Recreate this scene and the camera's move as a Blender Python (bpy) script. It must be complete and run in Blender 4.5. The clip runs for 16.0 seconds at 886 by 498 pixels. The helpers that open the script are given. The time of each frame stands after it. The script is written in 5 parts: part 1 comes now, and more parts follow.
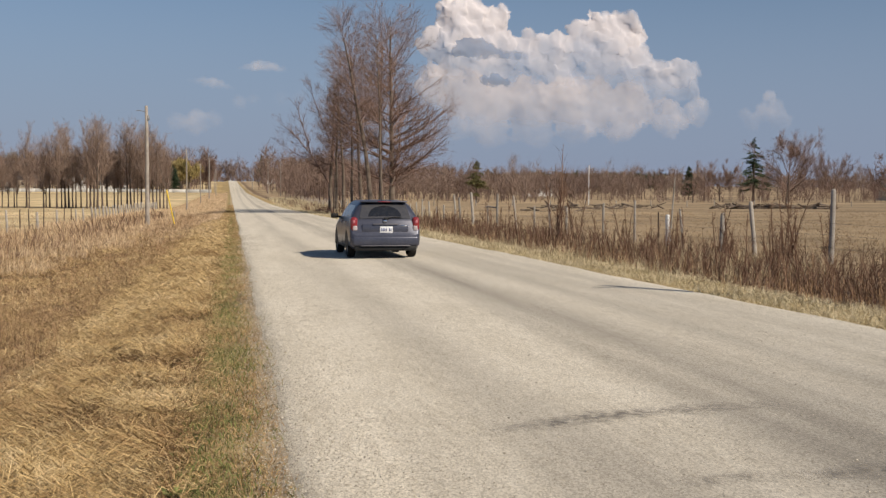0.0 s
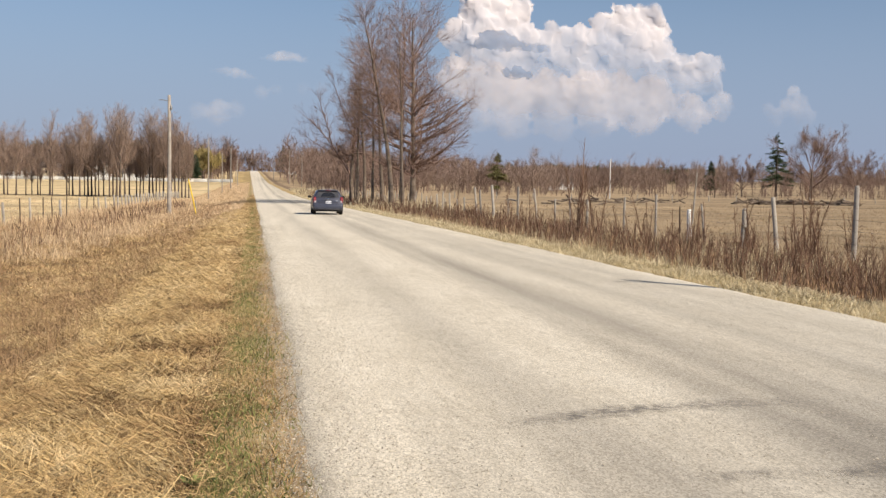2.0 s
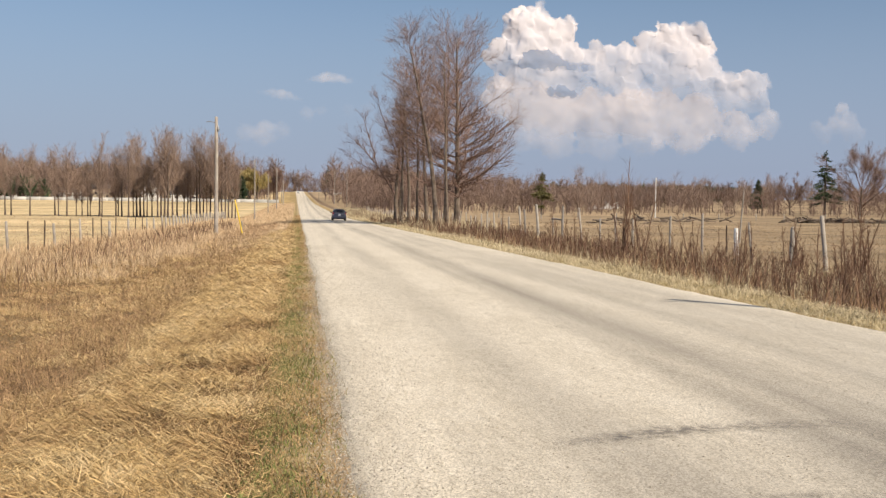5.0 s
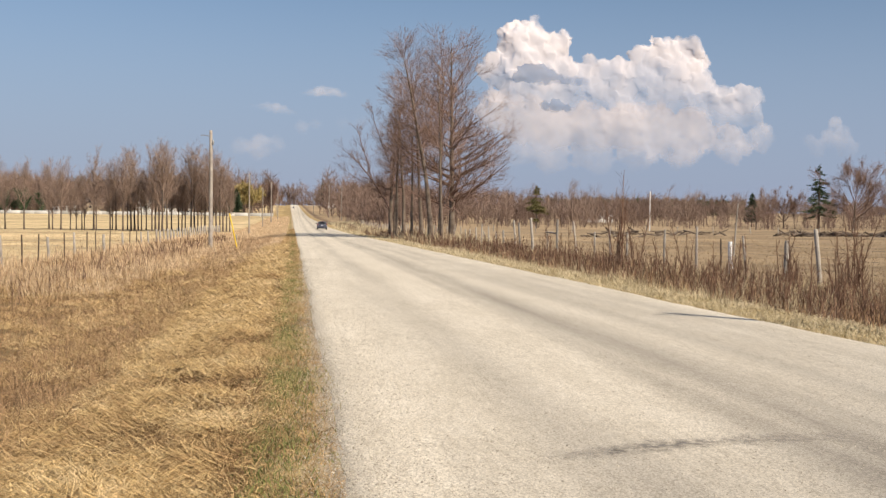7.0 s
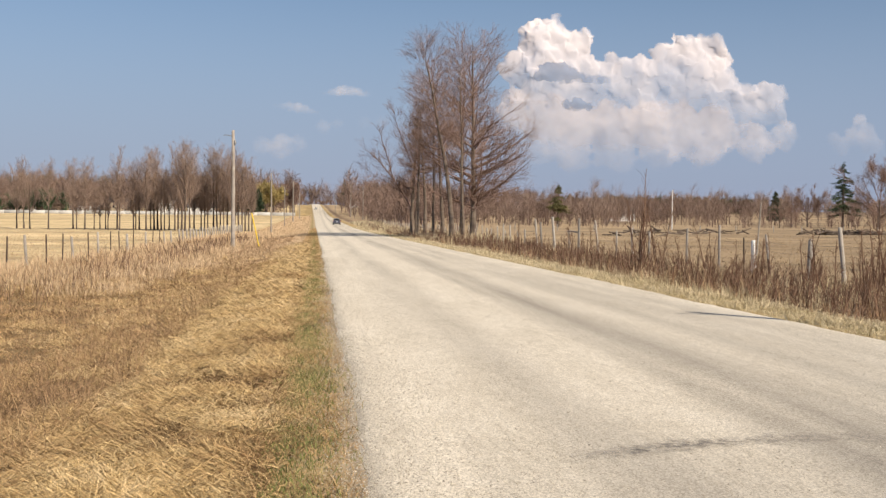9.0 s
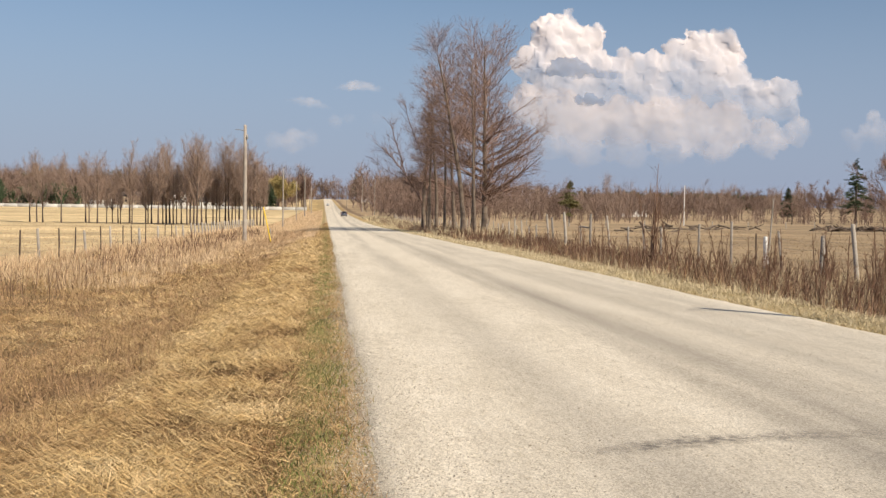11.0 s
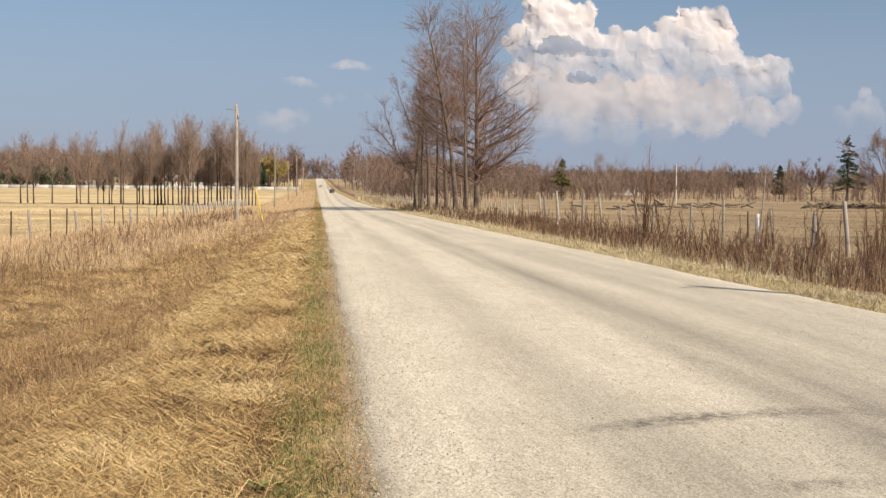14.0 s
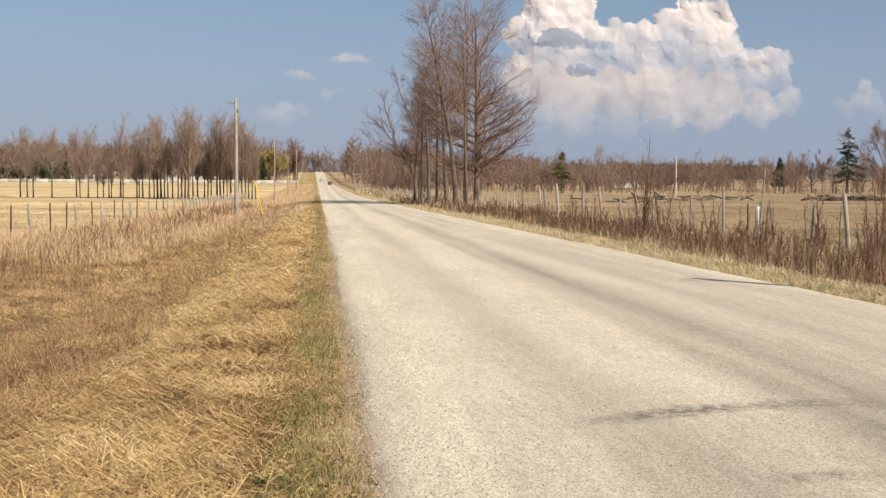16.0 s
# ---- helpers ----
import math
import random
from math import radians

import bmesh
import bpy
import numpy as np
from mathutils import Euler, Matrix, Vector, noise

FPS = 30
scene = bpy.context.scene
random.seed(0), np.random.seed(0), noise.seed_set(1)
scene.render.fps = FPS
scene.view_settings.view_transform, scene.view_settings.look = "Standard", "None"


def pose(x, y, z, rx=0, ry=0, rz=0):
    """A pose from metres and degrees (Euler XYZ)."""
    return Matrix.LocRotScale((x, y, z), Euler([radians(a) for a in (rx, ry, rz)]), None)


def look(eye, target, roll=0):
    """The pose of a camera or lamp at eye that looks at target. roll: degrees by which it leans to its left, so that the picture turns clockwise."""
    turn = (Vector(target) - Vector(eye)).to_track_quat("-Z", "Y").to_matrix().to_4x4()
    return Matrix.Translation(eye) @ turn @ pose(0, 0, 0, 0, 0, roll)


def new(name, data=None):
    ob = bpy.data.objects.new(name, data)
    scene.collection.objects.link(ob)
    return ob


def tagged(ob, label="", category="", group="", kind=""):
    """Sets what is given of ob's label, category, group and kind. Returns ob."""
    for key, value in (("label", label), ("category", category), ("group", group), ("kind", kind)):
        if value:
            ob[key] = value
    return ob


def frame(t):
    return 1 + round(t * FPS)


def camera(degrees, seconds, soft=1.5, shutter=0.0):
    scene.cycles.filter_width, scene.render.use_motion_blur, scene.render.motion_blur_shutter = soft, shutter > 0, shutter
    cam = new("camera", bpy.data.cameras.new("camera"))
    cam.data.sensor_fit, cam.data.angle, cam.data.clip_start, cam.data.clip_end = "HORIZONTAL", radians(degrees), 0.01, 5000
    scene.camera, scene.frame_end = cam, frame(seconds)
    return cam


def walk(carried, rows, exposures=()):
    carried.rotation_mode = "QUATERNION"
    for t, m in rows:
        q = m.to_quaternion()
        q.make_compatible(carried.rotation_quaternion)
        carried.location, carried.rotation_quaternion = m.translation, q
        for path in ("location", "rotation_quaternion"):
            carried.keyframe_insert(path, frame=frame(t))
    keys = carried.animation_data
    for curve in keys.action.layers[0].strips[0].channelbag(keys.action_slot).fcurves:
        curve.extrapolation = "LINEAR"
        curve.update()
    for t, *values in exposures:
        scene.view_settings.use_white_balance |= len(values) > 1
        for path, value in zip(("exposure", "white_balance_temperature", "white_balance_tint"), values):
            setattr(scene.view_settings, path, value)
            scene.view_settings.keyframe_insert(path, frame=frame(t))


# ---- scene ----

# ---------------------------------------------------------------- camera
EYE = (0.0, 0.0, 1.5)
cam = camera(44.0, 16.0, soft=1.4)
# seconds, yaw, pitch, roll of a camera held by hand on one spot at the road's edge
PATH = (
    (0.0, -10.79, -3.43, -0.36),
    (0.5, -10.26, -3.65, -0.96),
    (1.0, -9.68, -3.87, -1.02),
    (1.5, -9.93, -4.02, -1.00),
    (2.0, -9.70, -3.85, -0.97),
    (2.5, -9.20, -3.73, -1.12),
    (3.0, -8.72, -3.59, -0.94),
    (3.5, -8.02, -3.21, -0.61),
    (4.0, -7.51, -2.95, -0.76),
    (4.2, -7.42, -2.95, -0.75),
    (6.5, -7.38, -2.33, -0.69),
    (7.0, -7.67, -2.15, -0.72),
    (7.5, -7.35, -2.14, -0.53),
    (8.0, -6.90, -1.93, -0.68),
    (8.5, -6.67, -2.24, -0.74),
    (9.0, -6.55, -2.21, -0.60),
    (11.3, -5.93, -2.60, -0.81),
    (11.5, -6.13, -2.73, -0.95),
    (12.0, -6.01, -3.31, -0.80),
    (12.5, -5.74, -3.40, -0.61),
    (13.0, -5.91, -3.53, -0.68),
    (13.5, -6.28, -3.49, -0.68),
    (14.0, -6.36, -3.56, -0.52),
    (14.5, -6.70, -3.74, -0.40),
    (15.0, -6.62, -3.76, -0.31),
    (15.5, -6.67, -3.81, -0.40),
    (16.0, -6.37, -3.92, -0.37),
)
EXPOSURES = ((0.0, -0.18, 6450, 10), (0.5, -0.24, 6450, 10), (1.0, -0.02, 6450, 10), (1.5, 0.15, 6450, 10), (3.0, 0.18, 6450, 10), (4.0, 0.18, 6620, 10), (9.0, 0.18, 6580, 11), (12.0, 0.18, 6720, 9.5), (16.0, 0.18, 6780, 9))
walk(cam, [(t, pose(*EYE, 90 + p, r, y)) for t, y, p, r in PATH], EXPOSURES)

# ---------------------------------------------------------------- world and sun
SUN_AZ, SUN_EL = 140.0, 36.0
world = bpy.data.worlds.new("world")
scene.world = world
world.use_nodes = True
wn = world.node_tree.nodes
sky = wn.new("ShaderNodeTexSky")
sky.sky_type, sky.sun_disc = "NISHITA", False
sky.sun_elevation, sky.sun_rotation = radians(SUN_EL), radians(SUN_AZ)
sky.air_density, sky.dust_density, sky.ozone_density = 1.0, 0.4, 4.0
wn["Background"].inputs[1].default_value = 0.075
# a blue-grey haze that thickens evenly all round towards the horizon
wl = world.node_tree.links
geo, sep, fade, haze = (wn.new("ShaderNode" + k) for k in ("TexCoord", "SeparateXYZ", "MapRange", "Mix"))
haze.data_type = "RGBA"
fade.interpolation_type = "SMOOTHERSTEP"
fade.inputs[1].default_value, fade.inputs[2].default_value, fade.inputs[3].default_value, fade.inputs[4].default_value = -0.02, 0.3, 0.85, 0.0
wl.new(geo.outputs["Generated"], sep.inputs[0])
wl.new(sep.outputs[2], fade.inputs[0])
wl.new(fade.outputs[0], haze.inputs[0])
wl.new(sky.outputs[0], haze.inputs[6])
haze.inputs[7].default_value = (3.6, 4.4, 6.4, 1)
wl.new(haze.outputs[2], wn["Background"].inputs[0])
sun = new("sun", bpy.data.lights.new("sun", "SUN"))
sun.data.energy, sun.data.angle, sun.data.color = 5.0, radians(0.53), (1.0, 0.88, 0.71)
a, e = radians(SUN_AZ), radians(SUN_EL)
sun.matrix_world = look((math.sin(a) * math.cos(e) * 50, math.cos(a) * math.cos(e) * 50, math.sin(e) * 50), (0, 0, 0))


# ---------------------------------------------------------------- materials
def material(name, colors, rough=0.85, scale=3.0, bump=0.0, bump_scale=30.0, metal=0.0, island=0.0, obj=0.0, spec=0.3, attr="", stretch=None):
    """A surface with colours mixed by noise at two scales. island, obj: brightness spread by mesh island or by object."""
    m = bpy.data.materials.new(name)
    m.use_nodes = True
    nt = m.node_tree
    n, l = nt.nodes, nt.links
    b = n["Principled BSDF"]
    b.inputs["Roughness"].default_value, b.inputs["Metallic"].default_value = rough, metal
    b.inputs["Specular IOR Level"].default_value = spec
    b.inputs["Diffuse Roughness"].default_value = 0.5 if rough > 0.9 else 0.0
    tc = n.new("ShaderNodeTexCoord")
    vec = plain = tc.outputs["Object"]
    if stretch:
        mp = n.new("ShaderNodeMapping")
        mp.inputs["Scale"].default_value = stretch
        l.new(plain, mp.inputs[0])
        vec = mp.outputs[0]
    big, fine = n.new("ShaderNodeTexNoise"), n.new("ShaderNodeTexNoise")
    for t, s, d in ((big, scale, 4), (fine, scale * 9, 3)):
        t.inputs["Scale"].default_value, t.inputs["Detail"].default_value = s, d
        l.new(vec, t.inputs["Vector"])
    mixn = n.new("ShaderNodeMath")
    mixn.operation = "MULTIPLY_ADD"
    l.new(fine.outputs[0], mixn.inputs[0])
    mixn.inputs[1].default_value = 0.5
    half = n.new("ShaderNodeMath")
    half.operation = "MULTIPLY"
    l.new(big.outputs[0], half.inputs[0])
    half.inputs[1].default_value = 0.5
    l.new(half.outputs[0], mixn.inputs[2])
    ramp = n.new("ShaderNodeValToRGB")
    k = len(colors)
    el = ramp.color_ramp.elements
    while len(el) < k:
        el.new(0.5)
    for i, c in enumerate(colors):
        el[i].position = 0.34 + 0.32 * i / max(1, k - 1)
        el[i].color = (*c, 1)
    l.new(mixn.outputs[0], ramp.inputs[0])
    col = ramp.outputs[0]
    if attr:
        va = n.new("ShaderNodeAttribute")
        va.attribute_name = attr
        mx = n.new("ShaderNodeMix")
        mx.data_type, mx.blend_type = "RGBA", "MULTIPLY"
        mx.inputs[0].default_value = 1.0
        l.new(col, mx.inputs[6])
        l.new(va.outputs["Color"], mx.inputs[7])
        col = mx.outputs[2]
    for spread, node, sock in ((island, "ShaderNodeNewGeometry", "Random Per Island"), (obj, "ShaderNodeObjectInfo", "Random")):
        if spread:
            g, mr, hs = n.new(node), n.new("ShaderNodeMapRange"), n.new("ShaderNodeHueSaturation")
            mr.inputs[3].default_value, mr.inputs[4].default_value = 1 - spread, 1 + spread
            l.new(g.outputs[sock], mr.inputs[0])
            l.new(mr.outputs[0], hs.inputs["Value"])
            l.new(col, hs.inputs["Color"])
            col = hs.outputs[0]
    l.new(col, b.inputs["Base Color"])
    if bump:
        bt, bn = n.new("ShaderNodeTexNoise"), n.new("ShaderNodeBump")
        bt.inputs["Scale"].default_value, bt.inputs["Detail"].default_value = bump_scale, 4
        l.new(plain, bt.inputs["Vector"])
        bn.inputs["Strength"].default_value, bn.inputs["Distance"].default_value = bump, 0.5 / bump_scale
        l.new(bt.outputs[0], bn.inputs["Height"])
        l.new(bn.outputs[0], b.inputs["Normal"])
    return m


M_GROUND = material("ground", ((0.62, 0.6, 0.6), (0.9, 0.9, 0.9), (1.15, 1.15, 1.1)), 0.95, 0.35, 0.5, 12, attr="tone", spec=0.1)
M_BARK = material("bark", ((0.085, 0.062, 0.047), (0.185, 0.145, 0.115), (0.3, 0.25, 0.205)), 0.95, 2.0, 0.6, 14, spec=0.1)
M_TWIG = material("twigs", ((0.2, 0.128, 0.1), (0.31, 0.215, 0.175)), 0.9, 0.6, island=0.25, spec=0.1)
M_POPLAR = material("poplar", ((0.23, 0.16, 0.125), (0.36, 0.27, 0.215)), 0.9, 0.5, island=0.25, spec=0.1)
M_POLE = material("pole_wood", ((0.2, 0.17, 0.15), (0.34, 0.3, 0.26), (0.42, 0.38, 0.33)), 0.9, 2.0, 0.4, 25, obj=0.15, spec=0.1)
M_PAINT = material("car_paint", ((0.068, 0.073, 0.104), (0.098, 0.102, 0.132)), 0.3, 2.0, metal=0.4, spec=0.6)


# ---------------------------------------------------------------- mesh helpers
def mesh_np(name, verts, tris, mat, smooth=False, counts=3):
    me = bpy.data.meshes.new(name)
    verts, tris = np.asarray(verts, np.float32), np.asarray(tris, np.int32)
    me.vertices.add(len(verts))
    me.vertices.foreach_set("co", verts.ravel())
    me.loops.add(tris.size)
    me.loops.foreach_set("vertex_index", tris.ravel())
    me.polygons.add(len(tris))
    me.polygons.foreach_set("loop_start", np.arange(0, tris.size, tris.shape[1], dtype=np.int32))
    me.update(calc_edges=True)
    me.polygons.foreach_set("use_smooth", np.full(len(tris), smooth))
    me.materials.append(mat)
    return me


# ---------------------------------------------------------------- the lie of the land
_Y = np.arange(-400.0, 4600.0, 4.0)
_Z = np.interp(_Y, (-400, -60, 0, 60, 147, 214, 338, 495, 700, 1024, 1100, 1300, 4600), (0.84, 0.84, 0, -0.85, -2.1, -2.75, -3.1, -3.35, -1.6, 2.4, 2.5, 0, -4))
_Z[5:-5] = np.convolve(_Z, np.ones(11) / 11, "valid")
ROAD_L, ROAD_R = 0.25, 7.4


def drift(y):
    return -5.0 * (np.clip(y, 0, 1400) / 1024.0) ** 1.5


def land(x, y):
    """Height of the land: the road's long profile with a ditch on each side."""
    u = x - drift(y)
    cross = np.interp(u, (-40, -11, -7, -4.2, -2.2, -0.9, ROAD_L - 0.1, 3.8, ROAD_R + 0.1, 8.8, 10.6, 12.5, 16, 40),
                      (-0.45, -0.5, -0.62, -0.66, -0.35, -0.1, -0.02, 0.05, -0.02, -0.08, -0.42, -0.3, -0.2, -0.2))
    z = np.interp(y, _Y, _Z)
    side = np.clip((np.abs(u - 3.8) - 60) / 500, 0, 1)
    z = z * (1 - side) + np.minimum(z, -3.0 + 0 * z) * side * (y > 250) + z * side * (y <= 250)
    return z + cross


def road_surface(u):
    return 0.07 - 0.012 * abs(u - 3.8)


def strips(P, Rd):
    """Twigs as thin tapering strips that turn at random, for what is finer than a finger and far off."""
    n, k, _ = P.shape
    d = P[:, -1] - P[:, 0]
    s = np.cross(d, np.random.default_rng(n).normal(size=(n, 3)))
    s /= np.linalg.norm(s, axis=1, keepdims=True) + 1e-9
    s = s[:, None] * Rd[:, :-1, None] * 1.15
    V = np.concatenate([np.stack([P[:, :-1] - s, P[:, :-1] + s], 2).reshape(n, -1, 3), P[:, -1:]], 1)
    m = 2 * (k - 1)
    b = np.arange(n)[:, None] * (m + 1)
    F = [b + (m - 2, m - 1, m)]
    for j in range(k - 2):
        F += [b + (2 * j, 2 * j + 1, 2 * j + 3), b + (2 * j, 2 * j + 3, 2 * j + 2)]
    return V.reshape(-1, 3), np.concatenate(F)


def tubes(P, Rd, sides=4):
    """Tubes along many polylines at once: P (n, k, 3), Rd (n, k)."""
    n, k, _ = P.shape
    if sides == 2:
        return strips(P, Rd)
    d = np.gradient(P, axis=1)
    d /= np.linalg.norm(d, axis=2, keepdims=True) + 1e-9
    ref = np.where(np.abs(d[..., 2:3]) > 0.9, np.array([1.0, 0, 0]), np.array([0, 0, 1.0]))
    s = np.cross(d, ref)
    s /= np.linalg.norm(s, axis=2, keepdims=True) + 1e-9
    t = np.cross(d, s)
    a = np.arange(sides) * 2 * np.pi / sides
    V = P[:, :, None] + Rd[:, :, None, None] * (np.cos(a)[:, None] * s[:, :, None] + np.sin(a)[:, None] * t[:, :, None])
    idx = np.arange(n * k * sides).reshape(n, k, sides)
    A, B = idx[:, :-1], idx[:, 1:]
    A2, B2 = np.roll(A, -1, 2), np.roll(B, -1, 2)
    F = np.concatenate([np.stack([A, A2, B2], -1).reshape(-1, 3), np.stack([A, B2, B], -1).reshape(-1, 3)])
    return V.reshape(-1, 3), F


def join(parts):
    V, F, o = [], [], 0
    for v, f in parts:
        V.append(v), F.append(f + o)
        o += len(v)
    return np.concatenate(V), np.concatenate(F)


def grow(rng, P, Rd, count, span, angle, length, k, up, wiggle, ratio, rmin):
    """Branches that leave the given ones. length(t) gives metres at the place t (0 to 1) along the parent; angle is a range or a function of t."""
    n, kp, _ = P.shape
    run = np.linalg.norm(P[:, -1] - P[:, 0], axis=1)
    par = rng.choice(n, count, p=run / run.sum())
    t = span[0] + (span[1] - span[0]) * rng.random(count)
    ft = t * (kp - 1)
    i = np.minimum(ft.astype(int), kp - 2)
    w = (ft - i)[:, None]
    p0 = P[par, i] * (1 - w) + P[par, i + 1] * w
    r0 = Rd[par, i] * (1 - w[:, 0]) + Rd[par, i + 1] * w[:, 0]
    d = P[par, i + 1] - P[par, i]
    d /= np.linalg.norm(d, axis=1, keepdims=True) + 1e-9
    q = rng.normal(size=(count, 3))
    q -= (q * d).sum(1, keepdims=True) * d
    q /= np.linalg.norm(q, axis=1, keepdims=True) + 1e-9
    an = np.radians(angle(t) + rng.normal(size=count) * 7 if callable(angle) else rng.uniform(*angle, count))[:, None]
    d = d * np.cos(an) + q * np.sin(an)
    L = length(t) * rng.uniform(0.6, 1.15, count)
    out, step = [p0], (L / (k - 1))[:, None]
    for j in range(k - 1):
        d = d + np.array([0, 0, up]) + rng.normal(size=(count, 3)) * wiggle
        d /= np.linalg.norm(d, axis=1, keepdims=True)
        out.append(out[-1] + d * step)
    r = np.maximum(r0 * ratio, rmin)
    taper = np.linspace(1, 0.25, k)
    return np.stack(out, 1), r[:, None] * taper

# ---------------------------------------------------------------- ground and road
def spaced(lo, hi, near, step, growth):
    """Grid lines that are close together round near and spread out away from it."""
    out = {near}
    for sign, end in ((1, hi), (-1, lo)):
        p, s = near, step
        while (p < end) if sign > 0 else (p > end):
            p += sign * s
            s *= growth
            out.add(p)
    return np.array(sorted(out))


def grid_faces(nx, ny):
    i = np.arange(nx * ny).reshape(ny, nx)
    return np.stack([i[:-1, :-1], i[:-1, 1:], i[1:, 1:], i[1:, :-1]], -1).reshape(-1, 4)


def wave(x, y, seed, size):
    """Smooth value noise of two octaves, about -1 to 1, with features about half of size across."""
    x, y = np.broadcast_arrays(np.asarray(x, float), np.asarray(y, float))
    out = np.zeros(x.shape)
    table = np.random.default_rng(seed).uniform(-1, 1, (64, 64))
    for amp, s in ((1.0, size * 0.5), (0.5, size * 0.21)):
        u, v = x / s + 3.7 * seed, y / s + 1.3 * seed
        i, j = np.floor(u).astype(int), np.floor(v).astype(int)
        a, b = u - i, v - j
        a, b = a * a * (3 - 2 * a), b * b * (3 - 2 * b)
        g = lambda p, q: table[p % 64, q % 64]
        out += amp * ((g(i, j) * (1 - a) + g(i + 1, j) * a) * (1 - b) + (g(i, j + 1) * (1 - a) + g(i + 1, j + 1) * a) * b)
    return out


def build_ground():
    xs = np.unique(np.concatenate([spaced(-3000, 3000, -1.0, 0.35, 1.04), np.arange(-12, 16, 0.5), [ROAD_L, ROAD_R]]))
    ys = spaced(-300, 4500, 6.0, 0.35, 1.03)
    X, Y = np.meshgrid(xs, ys)
    Xd = X + drift(Y)
    Z = land(Xd, Y)
    inside = np.clip(np.minimum(X - ROAD_L, ROAD_R - X) / 0.3, 0, 1)
    Z -= 0.1 * inside
    rough = np.clip((np.maximum(ROAD_L - X, X - ROAD_R) - 0.3) / 2.0, 0, 1)
    Z += rough * (0.05 * wave(X, Y, 1, 2.2) + 0.03 * wave(X, Y, 2, 0.9)) * (Y < 200)
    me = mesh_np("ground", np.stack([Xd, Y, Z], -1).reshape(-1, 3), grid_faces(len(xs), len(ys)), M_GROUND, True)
    # colours of soil, thatch, pasture and stubble, by strip, with the left verge lightened far off
    straw, thatch, green, pasture, gold, earth = (np.array(c) for c in ((0.42, 0.31, 0.155), (0.2, 0.145, 0.085), (0.2, 0.19, 0.075), (0.44, 0.345, 0.205), (0.52, 0.405, 0.235), (0.2, 0.14, 0.1)))
    C = np.empty((*X.shape, 3))
    C[:] = pasture
    n1, n2 = wave(X, Y, 5, 6.0)[..., None], wave(X * 0.12, Y, 6, 26.0)[..., None]
    left = (X < 0)[..., None]
    C = np.where(left, pasture * 1.22, C)
    C = np.where((X < -14)[..., None] & (Y > 186)[..., None], gold, C)
    C = np.where((X > 10)[..., None], np.array([0.38, 0.285, 0.18]), C)
    C *= 1 + 0.16 * n1 + 0.3 * n2
    # light put into the verge colour with distance, where the bank looked shaded
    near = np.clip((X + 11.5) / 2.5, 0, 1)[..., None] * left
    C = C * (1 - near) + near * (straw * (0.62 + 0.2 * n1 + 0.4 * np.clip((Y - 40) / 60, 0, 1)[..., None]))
    dit = (np.clip(1.6 - np.abs(X + 4.0) / 1.8, 0, 1) * np.clip((70 - Y) / 40, 0, 1))[..., None]
    C = C * (1 - dit * 0.55) + dit * 0.55 * thatch
    gr = np.clip(1 - np.abs(X + 0.15) / 0.6, 0, 1)[..., None] * left
    C = C * (1 - 0.6 * gr) + 0.6 * gr * (0.6 * green + 0.4 * thatch)
    dirt = np.clip(1 - np.abs(X - 0.25) / 0.25, 0, 1)[..., None]
    C = C * (1 - 0.8 * dirt) + 0.8 * dirt * np.array([0.34, 0.27, 0.195])
    vr = ((X > ROAD_R - 0.2) & (X < 9.4))[..., None]
    C = np.where(vr, straw * 0.95, C)
    br = np.clip(1 - np.abs(X - 11.6) / 2.4, 0, 1)[..., None]
    C = C * (1 - br * 0.9) + br * 0.9 * earth
    C = np.where((X > ROAD_L)[..., None] & (X < ROAD_R)[..., None], np.array([0.4, 0.36, 0.3]), C)
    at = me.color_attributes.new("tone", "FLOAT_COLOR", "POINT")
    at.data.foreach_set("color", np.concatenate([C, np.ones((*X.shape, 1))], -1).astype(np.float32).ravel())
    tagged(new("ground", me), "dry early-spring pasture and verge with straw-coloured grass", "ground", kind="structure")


def road_z(x, y):
    u = x - drift(y)
    return np.interp(y, _Y, _Z) + 0.05 - 0.012 * np.abs(u - 3.8)


def build_road():
    ys = spaced(-300, 1100, 6.0, 0.25, 1.012)
    cols = np.array([0, 0.01, 0.03, 0.1, 0.2, 0.3, 0.4, 0.5, 0.6, 0.7, 0.8, 0.9, 0.97, 0.99, 1.0])
    U, Y = np.meshgrid(cols, ys)
    wob = 0.085
    l = ROAD_L + wob * wave(0 * Y, Y, 11, 1.3) * 0.6 + wob * wave(0 * Y, Y, 12, 9)
    r = ROAD_R + wob * wave(0 * Y, Y, 13, 1.3) * 0.6 + wob * wave(0 * Y, Y, 14, 9)
    X = l * (1 - U) + r * U + drift(Y)
    Z = road_z(X, Y)
    Z[:, 0] -= 0.06
    Z[:, -1] -= 0.06
    me = mesh_np("road", np.stack([X, Y, Z], -1).reshape(-1, 3), grid_faces(len(cols), len(ys)), M_ROAD, True)
    tagged(new("road", me), "straight pale chip-sealed gravel road with worn wheel tracks", "road", kind="structure")


